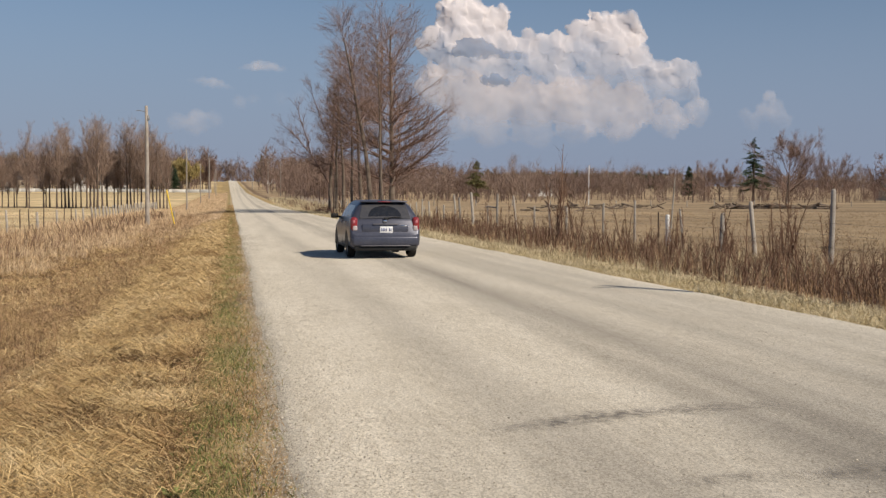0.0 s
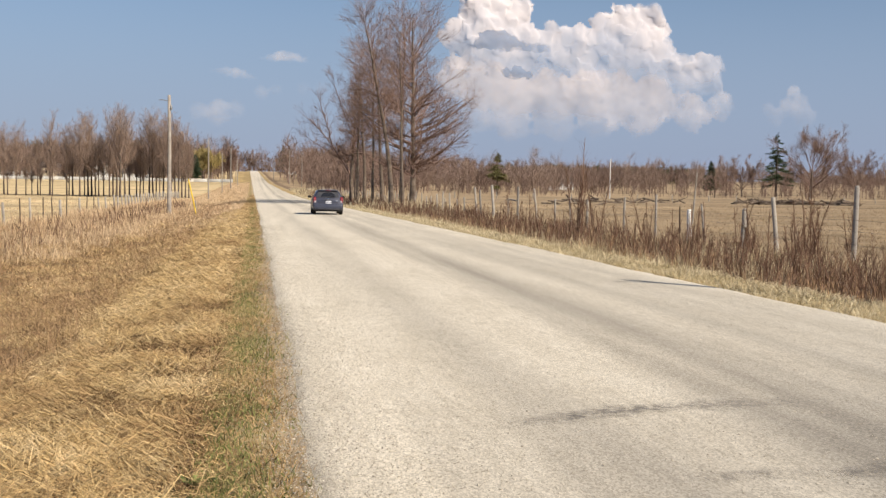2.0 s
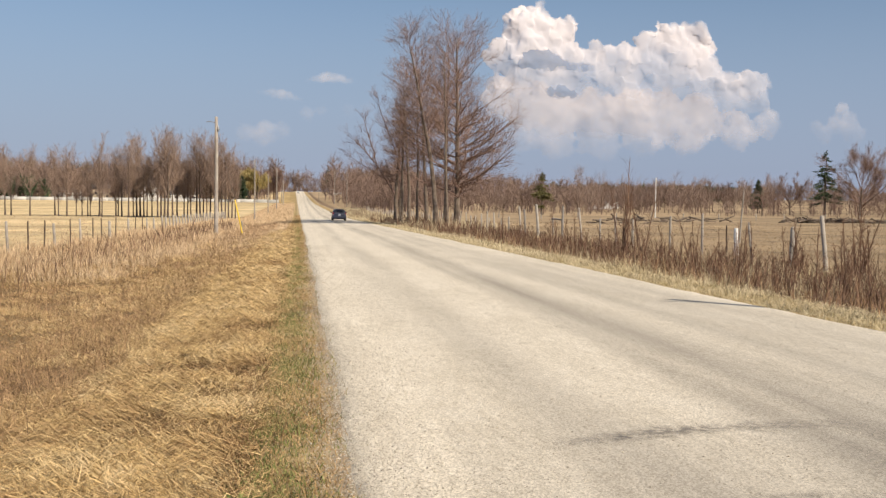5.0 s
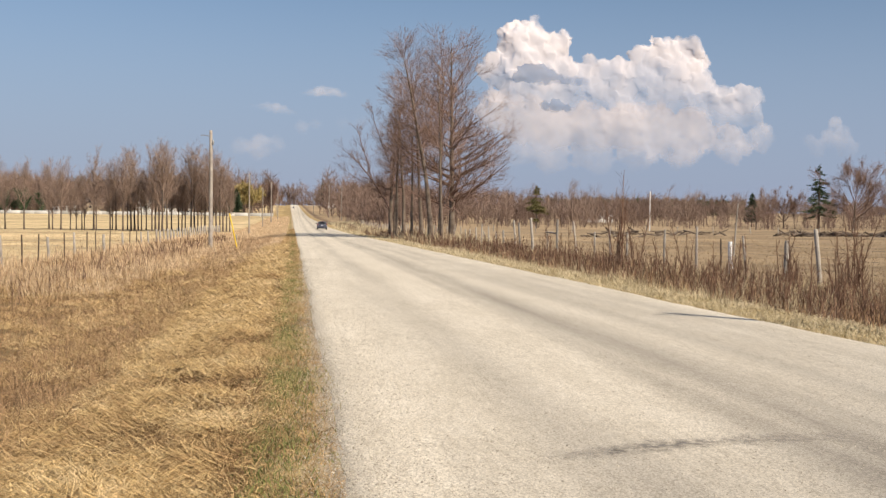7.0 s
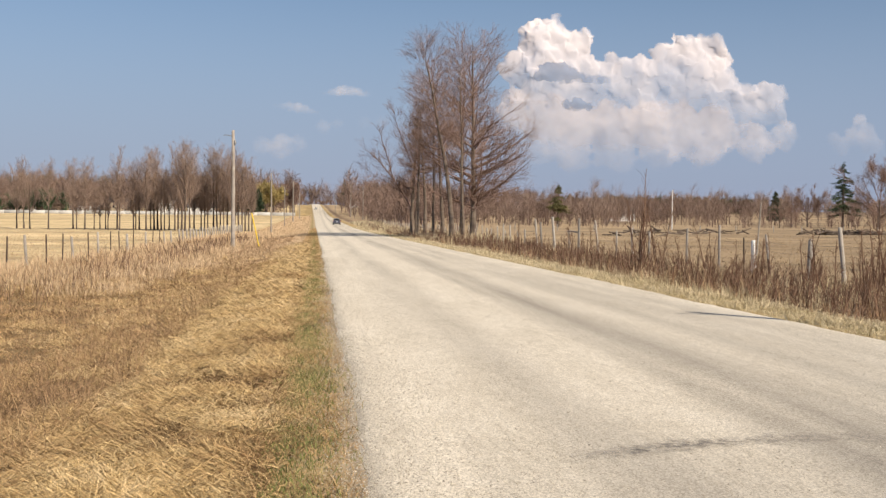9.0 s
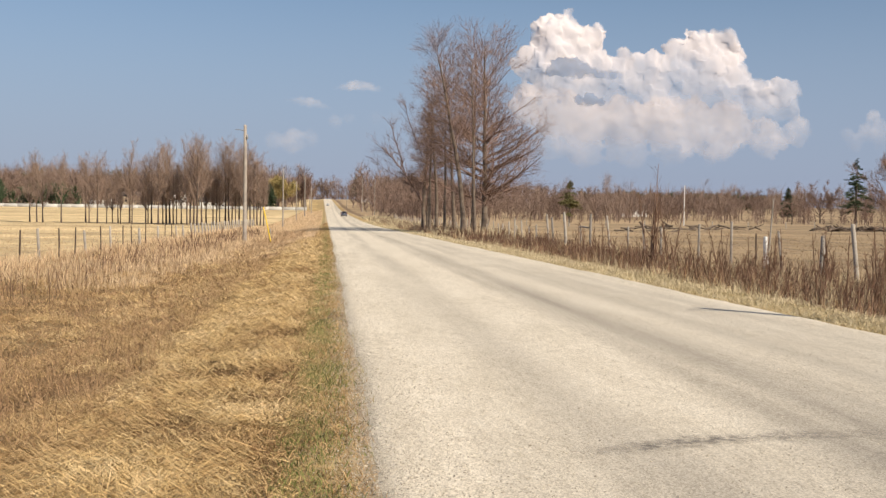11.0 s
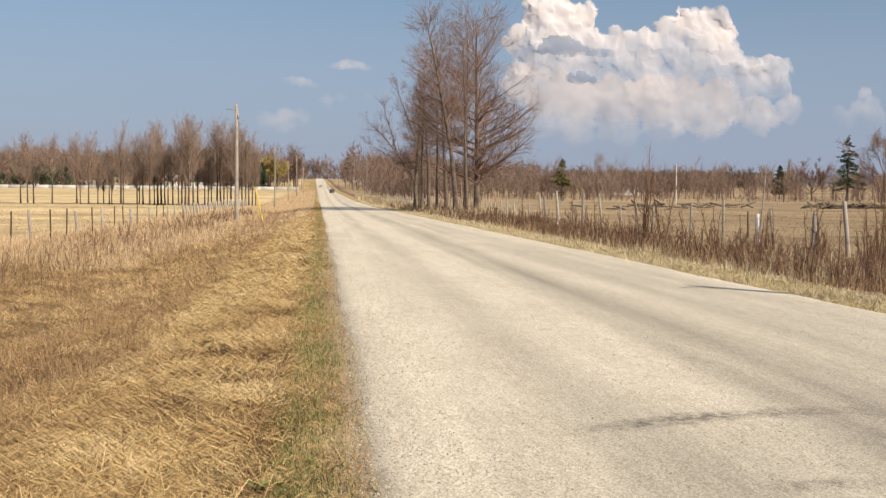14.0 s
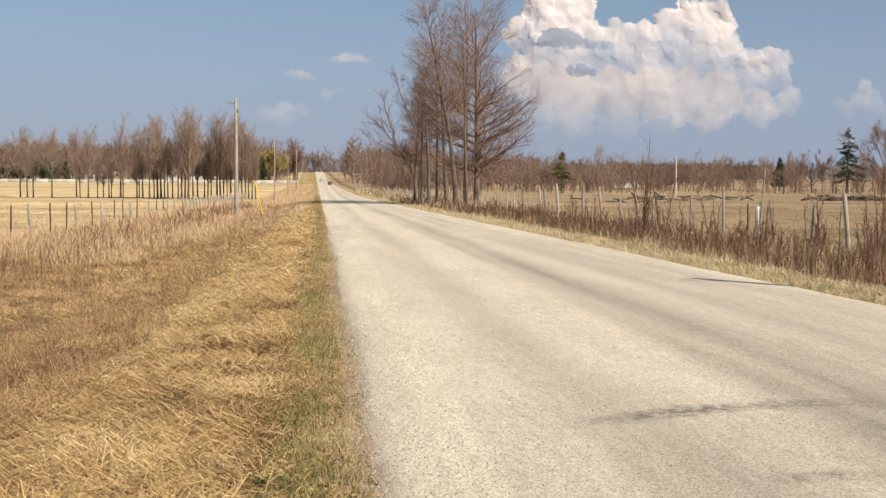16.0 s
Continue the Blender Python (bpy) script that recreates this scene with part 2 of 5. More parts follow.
def road_material():
    m = material("road", ((0.51, 0.458, 0.372), (0.59, 0.535, 0.442), (0.65, 0.595, 0.5)), 0.95, 1.6, 0.25, 90, stretch=(1, 0.22, 1), spec=0.15)
    nt = m.node_tree
    n, l = nt.nodes, nt.links
    b = n["Principled BSDF"]
    base = b.inputs["Base Color"].links[0].from_socket
    tc = n.new("ShaderNodeTexCoord")
    sep = n.new("ShaderNodeSeparateXYZ")
    l.new(tc.outputs["Object"], sep.inputs[0])

    def add(op, a, c):
        q = n.new("ShaderNodeMath")
        q.operation = op
        for s, v in zip(q.inputs, (a, c)):
            if isinstance(v, (int, float)):
                s.default_value = v
            else:
                l.new(v, s)
        return q.outputs[0]

    # worn grey wheel tracks along the road, broken up by stretched noise
    mp, nz = n.new("ShaderNodeMapping"), n.new("ShaderNodeTexNoise")
    mp.inputs["Scale"].default_value = (1.6, 0.06, 1)
    l.new(tc.outputs["Object"], mp.inputs[0])
    l.new(mp.outputs[0], nz.inputs["Vector"])
    nz.inputs["Scale"].default_value, nz.inputs["Detail"].default_value = 1.0, 5
    total = 0.0
    for u, w, k in ((1.85, 0.3, 0.5), (3.85, 0.34, 0.85), (3.4, 0.14, 0.25), (5.4, 1.5, 0.4), (0.82, 0.09, -1.2), (2.8, 0.35, -0.45), (4.6, 0.22, -0.15)):
        d = add("DIVIDE", add("SUBTRACT", sep.outputs[0], u), w)
        g = add("POWER", 2.718, add("MULTIPLY", add("MULTIPLY", d, d), -1.0))
        total = add("ADD", total, add("MULTIPLY", g, k))
    # a broad patch on the near right of the road, mixed towards grey
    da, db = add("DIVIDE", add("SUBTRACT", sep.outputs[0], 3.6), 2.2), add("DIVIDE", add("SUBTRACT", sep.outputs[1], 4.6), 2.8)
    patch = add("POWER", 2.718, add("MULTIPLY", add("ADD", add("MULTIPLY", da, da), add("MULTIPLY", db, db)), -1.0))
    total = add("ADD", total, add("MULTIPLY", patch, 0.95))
    fac = add("MULTIPLY", total, add("MULTIPLY", nz.outputs[0], 1.5))
    fac = add("ADD", fac, add("MULTIPLY", add("SUBTRACT", nz.outputs[0], 0.5), 1.0))
    mr = n.new("ShaderNodeMapRange")
    l.new(fac, mr.inputs[0])
    mr.inputs[1].default_value, mr.inputs[2].default_value, mr.inputs[3].default_value, mr.inputs[4].default_value = -0.1, 1.1, 0.0, 0.8
    mix = n.new("ShaderNodeMix")
    mix.data_type = "RGBA"
    l.new(mr.outputs[0], mix.inputs[0])
    l.new(base, mix.inputs[6])
    mix.inputs[7].default_value = (0.25, 0.225, 0.19, 1)
    # single chips of stone
    vo = n.new("ShaderNodeTexVoronoi")
    vo.inputs["Scale"].default_value = 120
    vm = n.new("ShaderNodeMapping")
    vm.inputs["Scale"].default_value = (1, 0.45, 1)
    l.new(tc.outputs["Object"], vm.inputs[0])
    l.new(vm.outputs[0], vo.inputs["Vector"])
    hs, mv, sp = n.new("ShaderNodeHueSaturation"), n.new("ShaderNodeMapRange"), n.new("ShaderNodeSeparateColor")
    l.new(vo.outputs["Color"], sp.inputs[0])
    l.new(sp.outputs[0], mv.inputs[0])
    mv.inputs[3].default_value, mv.inputs[4].default_value = 0.72, 1.24
    l.new(mv.outputs[0], hs.inputs["Value"])
    l.new(mix.outputs[2], hs.inputs["Color"])
    l.new(hs.outputs[0], b.inputs["Base Color"])
    return m


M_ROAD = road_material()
build_ground()
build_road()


# ---------------------------------------------------------------- trees
def part(name, me, parent, label=""):
    ob = new(name, me)
    ob.parent = parent
    if label:
        ob["label"] = label
    return ob


def trunk_line(rng, height, r0, lean=(0, 0), bow=0.02, k=10, end=0.015):
    t = np.linspace(0, 1, k)
    wob = np.cumsum(rng.normal(size=(k, 2)) * bow * height / k, 0)
    wob -= wob[0]
    P = np.stack([lean[0] * t ** 1.4 + wob[:, 0], lean[1] * t ** 1.4 + wob[:, 1], height * t - 0.25], -1)
    R = r0 * (1 - t) ** 0.8 + end
    R[0] *= 1.35
    return P[None], R[None]


def bare_tree_meshes(seed, height, r0, spec, lean=(0, 0), bow=0.03, limbs=()):
    """Trunk and crown meshes of a leafless tree. spec: rows (count, span, angle, length, k, up, wiggle, ratio, rmin, sides), level by level.
    limbs: main limbs (points, radius) that grow besides the first level."""
    rng = np.random.default_rng(seed)
    P, R = trunk_line(rng, height, r0, lean, bow)
    trunk = tubes(P, R, 8)
    parts = []
    for level, (count, span, angle, length, k, up, wig, ratio, rmin, sides) in enumerate(spec):
        P, R = grow(rng, P, R, count, span, angle, length, k, up, wig, ratio, rmin)
        if level == 0:
            for pts, r in limbs:
                q = np.array(pts, float)
                u = np.linspace(0, len(q) - 1, k)
                L = np.stack([np.interp(u, np.arange(len(q)), q[:, c]) for c in range(3)], -1) + rng.normal(size=(k, 3)) * 0.06
                P, R = np.concatenate([P, L[None]]), np.concatenate([R, (r * np.linspace(1, 0.2, k))[None]])
        parts.append(tubes(P, R, sides))
    return trunk, join(parts)


def bare_tree(name, seed, place, height, r0, spec, label, category="tree", group="", lean=(0, 0), bow=0.03, bark=None, twig=None, limbs=()):
    tr, cr = bare_tree_meshes(seed, height, r0, spec, lean, bow, limbs)
    ob = new(name)
    ob.location = (place[0], place[1], float(land(place[0], place[1])))
    tagged(ob, label, category, group)
    part("trunk", mesh_np("trunk", *tr, bark or M_BARK, True), ob)
    part("crown", mesh_np("crown", *cr, twig or M_TWIG), ob)
    return ob


def tall_spec(h, n, low, spread, fine):
    """A tree with one leader: wide limbs low down that turn upwards, steep ones above, and long thin rising twigs."""
    return ((n, (low, 0.97), lambda t: 86 - 44 * t, lambda t: h * (spread * (1.0 - t) ** 0.55 + 0.06), 9, 0.035, 0.075, 0.42, 0.02, 4),
            (int(420 * fine), (0.18, 1.0), (26, 52), lambda t: h * 0.11 * (1.2 - 0.6 * t), 6, 0.06, 0.05, 0.5, 0.012, 3),
            (int(2000 * fine), (0.15, 1.0), (18, 42), lambda t: h * 0.065 * (1.2 - 0.4 * t), 4, 0.07, 0.05, 0.6, 0.009, 2),
            (int(5200 * fine), (0.15, 1.0), (15, 40), lambda t: h * 0.04 * (1.2 - 0.4 * t), 3, 0.06, 0.05, 0.7, 0.0062, 2))


def build_clump():
    side_limbs = (([(0.1, 0, 3.4), (-1.0, 0.1, 5.2), (-2.2, -0.1, 6.9), (-3.7, 0, 8.9), (-5.6, 0, 10.4)], 0.13), ([(-2.2, -0.1, 6.9), (-2.8, 0.2, 9.2), (-3.5, 0, 11.4), (-3.9, 0, 13.0)], 0.07),
                  ([(-1.0, 0.1, 5.2), (-2.6, 0.4, 6.2), (-4.2, 0.3, 7.2), (-6.0, 0, 8.6)], 0.06), ([(0, 0, 8.5), (-1.0, 0, 11.0), (-1.9, 0, 13.5), (-2.4, 0, 15.4)], 0.08))
    # x, y, height, trunk radius, lean, limbs, lowest limb, spread, twigs
    rows = ((11.0, 128, 15.0, 0.24, (0.5, 0), 30, 0.3, 0.19, 0.75), (11.6, 129, 13.0, 0.17, (0.4, 0), 20, 0.35, 0.13, 0.35), (11.0, 120, 14.5, 0.17, (0.3, 0), 22, 0.4, 0.14, 0.45), (12.4, 126, 17.0, 0.2, (-0.6, 0), 24, 0.35, 0.15, 0.45),
            (11.7, 110, 15.5, 0.14, (-0.3, 0), 20, 0.42, 0.11, 0.25), (13.5, 118, 18.8, 0.2, (-1.4, 1), 28, 0.38, 0.18, 0.5), (12.9, 104, 18.3, 0.24, (-3.1, 0), 40, 0.42, 0.2, 0.75),
            (13.4, 100, 16.5, 0.13, (-0.4, 0), 20, 0.4, 0.1, 0.3), (14.7, 112, 19.2, 0.2, (0.2, 0), 36, 0.3, 0.18, 0.7), (15.3, 107, 19.6, 0.3, (-0.3, 0), 80, 0.15, 0.37, 2.1))
    for i, (x, y, h, r, lean, n, low, spread, fine) in enumerate(rows):
        label = ("tall leafless roadside tree with grey-brown bark", "leafless roadside tree with a limb reaching far out", "large leafless roadside tree with wide spreading limbs")[1 if i == 0 else 2 if fine > 1 else 0]
        bare_tree("tall_bare_tree", 100 + i, (x, y), h, r, tall_spec(h, n, low, spread, fine * (1.35 if i == 0 else 1.0)), label, "tree", "roadside clump", lean, 0.025, limbs=side_limbs if i == 0 else ())


def build_grove():
    rng = np.random.default_rng(7)
    meshes = []
    for k in range(6):
        h = 14.0
        wide = (0.16, 0.13, 0.19, 0.15, 0.12, 0.17)[k]
        spec = ((56, (0.28, 1.0), lambda t: (34 - 16 * t) * wide / 0.15, lambda t: h * (0.37 - 0.12 * t), 7, 0.035, 0.05, 0.4, 0.013, 3),
                (420, (0.2, 1.0), (14, 38), lambda t: h * 0.1 * (1.1 - 0.5 * t), 4, 0.05, 0.05, 0.45, 0.009, 2),
                (2900, (0.15, 1.0), (14, 42), lambda t: h * 0.055, 3, 0.05, 0.05, 0.6, 0.0085, 2))
        a, b = bare_tree_meshes(40 + k, h * 0.76, 0.15, spec, bow=0.02)
        meshes.append((mesh_np("trunk", *a, M_BARK_DARK, True), mesh_np("crown", *b, M_POPLAR)))
    # bearing (metres aside for each metre ahead) and height of each poplar, in knots with gaps between
    rows = ((-0.262, 12.5), (-0.256, 14.0), (-0.251, 12), (-0.235, 13), (-0.214, 14), (-0.211, 10), (-0.204, 13.5), (-0.196, 9), (-0.191, 9.5), (-0.186, 11), (-0.184, 8.5), (-0.176, 16.0), (-0.174, 10.5),
            (-0.162, 13), (-0.160, 10), (-0.157, 13.5), (-0.151, 14.5), (-0.147, 11.5), (-0.144, 15.5), (-0.141, 16.2), (-0.138, 12.5), (-0.135, 12), (-0.131, 11.5), (-0.126, 13), (-0.123, 16), (-0.120, 17.2), (-0.117, 17),
            (-0.113, 15.5), (-0.109, 13.5), (-0.103, 12.5), (-0.100, 12), (-0.097, 11.5), (-0.092, 16.2), (-0.089, 16.5), (-0.086, 13), (-0.083, 11), (-0.080, 15.8), (-0.076, 15.2), (-0.073, 12), (-0.070, 15.2), (-0.067, 13.5), (-0.064, 14), (-0.061, 12.5), (-0.058, 10.5))
    for i, (b, h) in enumerate(rows):
        y = 183 + 45 * -b + rng.uniform(-5, 9)
        x = b * y
        t, c = meshes[i % 6]
        ob = new("poplar_tree")
        k = h / 14.0 * 0.9
        ob.matrix_basis = pose(x, y, float(land(x, y)), 0, 0, rng.uniform(0, 360)) @ Matrix.Diagonal((k, k, k, 1))
        tagged(ob, "slender leafless poplar standing at the field's edge", "tree", "poplar grove")
        part("trunk", t, ob)
        part("crown", c, ob)


M_BARK_DARK = material("bark_dark", ((0.09, 0.07, 0.055), (0.17, 0.132, 0.108)), 0.95, 2.0, spec=0.1)
build_clump()
build_grove()


# ---------------------------------------------------------------- poles
def utility_pole(x, y, h, r, label, arm=True):
    ob = new("utility_pole")
    z = float(land(x, y))
    ob.location = (x, y, z)
    tagged(ob, label, "utility pole", "utility poles")
    t = np.linspace(0, 1, 6)
    P = np.stack([0.02 * np.sin(3 * t), 0 * t, h * t - 0.3 * (1 - t)], -1)[None]
    R = (r * (1 - 0.35 * t))[None]
    P2 = np.concatenate([P, P[:, -1:] + (0, 0, 0.015)], 1)
    R2 = np.concatenate([R, R[:, -1:] * 0.01], 1)
    part("pole", mesh_np("pole", *tubes(P2, R2, 10), M_POLE, True), ob)
    if arm:
        part("bracket", mesh_np("bracket", *tubes(np.array([[[0, 0, h - 0.45], [-0.5, 0, h - 0.35], [-0.75, 0, h - 0.38]]]), np.array([[0.03, 0.03, 0.02]]), 6), M_METAL, True), ob, "short grey metal bracket near the top")
        part("insulator", mesh_np("insulator", *tubes(np.array([[[0.16, -0.1, h - 1.1], [0.16, -0.1, h - 0.95], [0.16, -0.1, h - 0.7]]]), np.array([[0.05, 0.09, 0.04]]), 8), M_METAL, True), ob)
    return ob


M_METAL = material("galvanised", ((0.3, 0.3, 0.3), (0.45, 0.45, 0.45)), 0.5, 5.0, metal=0.8)
build = [(-6.3, 84, 8.9, 0.17), (-7.3, 178, 9.6, 0.13), (-7.6, 262, 9.2, 0.12), (-7.4, 345, 12.6, 0.22), (-6.7, 430, 10.0, 0.19)]
for x, y, h, r in build:
    utility_pole(x, y, h, r, "weathered grey wooden utility pole beside the road")


# ---------------------------------------------------------------- clouds, four kilometres off
def cloud_material(name, colour, soft):
    m = bpy.data.materials.new(name)
    m.use_nodes = True
    n, l = m.node_tree.nodes, m.node_tree.links
    n.remove(n["Principled BSDF"])
    df, tr, mx, at = (n.new(k) for k in ("ShaderNodeBsdfDiffuse", "ShaderNodeBsdfTransparent", "ShaderNodeMixShader", "ShaderNodeAttribute"))
    tl, m2 = n.new("ShaderNodeBsdfTranslucent"), n.new("ShaderNodeMixShader")
    df.inputs[0].default_value = (*colour, 1)
    tl.inputs[0].default_value = (*colour, 1)
    m2.inputs[0].default_value = soft
    l.new(df.outputs[0], m2.inputs[1])
    l.new(tl.outputs[0], m2.inputs[2])
    at.attribute_name = "cover"
    l.new(at.outputs["Fac"], mx.inputs[0])
    l.new(tr.outputs[0], mx.inputs[1])
    l.new(m2.outputs[0], mx.inputs[2])
    l.new(mx.outputs[0], n["Material Output"].inputs[0])
    return m


def smooth(x, a, b):
    t = np.clip((x - a) / (b - a), 0, 1)
    return t * t * (3 - 2 * t)


def build_cloud(name, lumps, label, y, step, mat, seed, base=None, opacity=1.0, edge=0.35, bumps=(22, 60), flat=0.55, soft=3, warp=1.0):
    """A cloud's lit face as a relief: a heap of round lumps, each set with smaller ones, thinning out towards its edge and base."""
    rng = np.random.default_rng(seed)
    k = y / 4200.0
    balls = [(x * k, z * k, r * k, 0.0) for x, z, r in lumps]
    heap = list(balls)
    for gen in range(2):
        fresh = []
        for x, z, r, d in (balls if gen == 0 else fresh_last):
            for _ in range(bumps[gen] if gen == 0 else 7):
                a, q = rng.uniform(0, 6.28), np.sqrt(rng.random()) * 0.98
                s = r * rng.uniform(0.14, 0.42)
                fresh.append((x + r * q * np.cos(a), z + r * q * np.sin(a), s, d + r * np.sqrt(max(0, 1 - q * q)) * 0.92))
        heap += fresh
        fresh_last = fresh
    H = np.array(heap)
    x0, x1 = (H[:, 0] - H[:, 2]).min(), (H[:, 0] + H[:, 2]).max()
    z0, z1 = (H[:, 1] - H[:, 2]).min(), (H[:, 1] + H[:, 2]).max()
    xs, zs = np.arange(x0, x1 + step, step), np.arange(z0, z1 + step, step)
    X, Z = np.meshgrid(xs, zs)

    def heaped(items):
        D = np.full((len(zs), len(xs)), -1.0)
        for x, z, r, d in items:
            i0, i1 = np.searchsorted(xs, (x - r, x + r))
            j0, j1 = np.searchsorted(zs, (z - r, z + r))
            if i1 > i0 and j1 > j0:
                q = 1 - ((xs[None, i0:i1] - x) ** 2 + (zs[j0:j1, None] - z) ** 2) / r ** 2
                D[j0:j1, i0:i1] = np.maximum(D[j0:j1, i0:i1], np.where(q > 0, d + r * np.sqrt(np.maximum(q, 0)), -1.0))
        return D

    def blurred(A, n):
        A = A.copy()
        for _ in range(n):
            A[1:-1, 1:-1] = (A[1:-1, 1:-1] * 2 + A[:-2, 1:-1] + A[2:, 1:-1] + A[1:-1, :-2] + A[1:-1, 2:]) / 6
        return A

    D, main = heaped(heap), heaped(balls)
    keep = D > 0
    rmax = max(r for _, _, r in lumps)
    soft_edge = blurred(np.maximum(D, 0), soft) * (0.85 + 0.3 * wave(X, Z, seed + 9, 90) + 0.15 * wave(X, Z, seed + 10, 40))
    cover = smooth(soft_edge, 0.04 * rmax, edge * rmax) * opacity
    if base is not None:
        cover *= 0.1 + 0.9 * smooth(Z + 50 * wave(X, Z, seed, 300) + 25 * wave(X, Z, seed + 5, 90), base[0], base[1])
    cover *= 0.9 + 0.1 * wave(X, Z, seed + 3, 120)
    m0 = np.maximum(main, 0)
    # broad swells from the heap, then smaller and smaller rounded billows with sharp creases
    Dm = 1.1 * flat * blurred(m0, 26) + 0.3 * flat * blurred(m0, 6)
    for q, (size, amp) in enumerate(((300, 20), (150, 9), (75, 3.2), (36, 0.9))):
        Dm += warp * amp * k * blurred(np.abs(wave(X, Z, seed + 11 + q, size)), 7)
    Dm -= Dm.min()
    X = X + warp * k * (9 * wave(X, Z, seed + 21, 110) + 6 * wave(X, Z, seed + 22, 45))
    Z = Z + warp * k * (8 * wave(X, Z, seed + 23, 100) + 6 * wave(X, Z, seed + 24, 40))
    V = np.stack([X, y - Dm, Z], -1).reshape(-1, 3)
    F = grid_faces(len(xs), len(zs))
    F = F[keep.reshape(-1)[F].all(1)]
    used, inv = np.unique(F, return_inverse=True)
    me = mesh_np(name, V[used], inv.reshape(-1, 4), mat, True)
    at = me.attributes.new("cover", "FLOAT", "POINT")
    at.data.foreach_set("value", np.clip(cover, 0, 1).astype(np.float32).reshape(-1)[used])
    tagged(new(name, me), label, "cloud", kind="structure")


M_CLOUD = cloud_material("cloud", (0.83, 0.765, 0.755), 0.2)
# the scud's shade is put into this darker, bluer cloud colour
M_SCUD_SHADED = cloud_material("scud", (0.21, 0.275, 0.4), 0.1)
CLOUD_A = ((752, 534, 61), (830, 652, 70), (897, 676, 61), (965, 621, 75), (1027, 658, 44), (825, 547, 97), (926, 539, 97), (1045, 532, 61), (1163, 524, 70), (1255, 533, 66), (1108, 445, 105), (1234, 438, 101))
CLOUD_B = ((1357, 596, 61), (1414, 635, 52), (1490, 629, 52), (1555, 653, 39), (1570, 587, 57), (1473, 544, 92), (1572, 502, 66), (1382, 475, 92), (1499, 422, 101), (1674, 433, 75), (1761, 458, 57), (1818, 464, 35), (1805, 396, 57), (1700, 360, 79))
CLOUD_C = ((783, 372, 88), (895, 352, 97), (1020, 322, 88), (1133, 325, 101), (1293, 328, 101), (1420, 331, 92), (1560, 323, 92), (841, 231, 70), (976, 222, 79), (1157, 230, 83), (1341, 234, 83), (1526, 251, 83), (1713, 270, 79), (1843, 295, 57))
CLOUD_D = ((2161, 355, 35), (2196, 319, 39), (2143, 302, 44), (2047, 293, 28), (2084, 262, 39), (2217, 264, 44))
SCUD_A = ((850, 508, 24), (888, 524, 38), (930, 532, 40), (972, 521, 33), (1012, 508, 25), (1052, 502, 22), (1092, 500, 24), (1126, 498, 15))
SCUD_B = ((962, 402, 22), (1007, 405, 28), (1052, 400, 19), (883, 396, 13))
WISP_A = ((20, 425, 11), (48, 429, 15), (76, 433, 19), (104, 437, 21), (132, 437, 20), (160, 432, 17), (188, 427, 13), (214, 424, 9))
WISP_B = ((-160, 374, 11), (-132, 374, 15), (-104, 373, 19), (-76, 370, 21), (-48, 364, 18), (-22, 356, 14), (4, 350, 10))
WISP_C = ((-207, 225, 37), (-133, 226, 48), (-70, 234, 35), (23, 300, 28), (76, 312, 22), (183, 319, 28), (248, 324, 26))

build_cloud("backdrop_cumulus", CLOUD_A + CLOUD_B + CLOUD_C[:7] + ((850, 440, 80), (965, 440, 90)), "towering white cumulus cloud with a cauliflower top", 4200, 5.0, M_CLOUD, 1, base=(300, 640), opacity=0.95, edge=0.45, flat=0.24)
build_cloud("backdrop_cumulus_base", CLOUD_C, "hazy pale base of a cumulus cloud", 4260, 8.0, M_CLOUD, 2, base=(40, 460), opacity=0.7, edge=0.7, flat=0.12, soft=30, warp=0.5)
build_cloud("backdrop_cumulus_small", CLOUD_D, "small hazy cumulus cloud near the skyline", 4200, 5.0, M_CLOUD, 3, base=(210, 460), opacity=0.5, edge=0.9, flat=0.2, soft=12, warp=0.4)
build_cloud("backdrop_scud", SCUD_A, "blue-grey scrap of cloud in shade", 3850, 4.0, M_SCUD_SHADED, 4, opacity=0.8, edge=0.6, flat=0.1, soft=6, warp=0.5)
build_cloud("backdrop_scud", SCUD_B, "small scrap of cloud, coloured blue-grey for shade", 3850, 4.0, M_SCUD_SHADED, 5, opacity=0.9, edge=0.7, flat=0.1, soft=5, warp=0.5)
build_cloud("backdrop_wisp", WISP_A, "thin white wisp of cloud", 4200, 4.0, M_CLOUD, 6, opacity=0.6, edge=1.6, flat=0.1, soft=12, warp=0.25)
build_cloud("backdrop_wisp", WISP_B, "thin white wisp of cloud", 4200, 4.0, M_CLOUD, 7, opacity=0.5, edge=1.6, flat=0.1, soft=12, warp=0.25)
build_cloud("backdrop_wisp", WISP_C, "faint pinkish wisp of cloud low over the road", 4200, 4.0, M_CLOUD, 8, opacity=0.3, edge=1.4, flat=0.1, soft=30, warp=0.2)


# ---------------------------------------------------------------- fences
def post_mesh(h, r, sides=8, worn=True):
    t = np.array([0, 0.25, 0.5, 0.75, 0.97, 1.0])
    P = np.stack([0.012 * np.sin(5 * t), 0.01 * np.cos(4 * t), (h + 0.3) * t - 0.3], -1)[None]
    R = (r * (1.08 - 0.14 * t) * np.array([1, 1.03, 0.97, 1.02, 0.97, 0.75]))[None]
    P = np.concatenate([P, P[:, -1:] + (0, 0, 0.004)], 1)
    R = np.concatenate([R, [[0.002]]], 1)
    return tubes(P, R, sides)


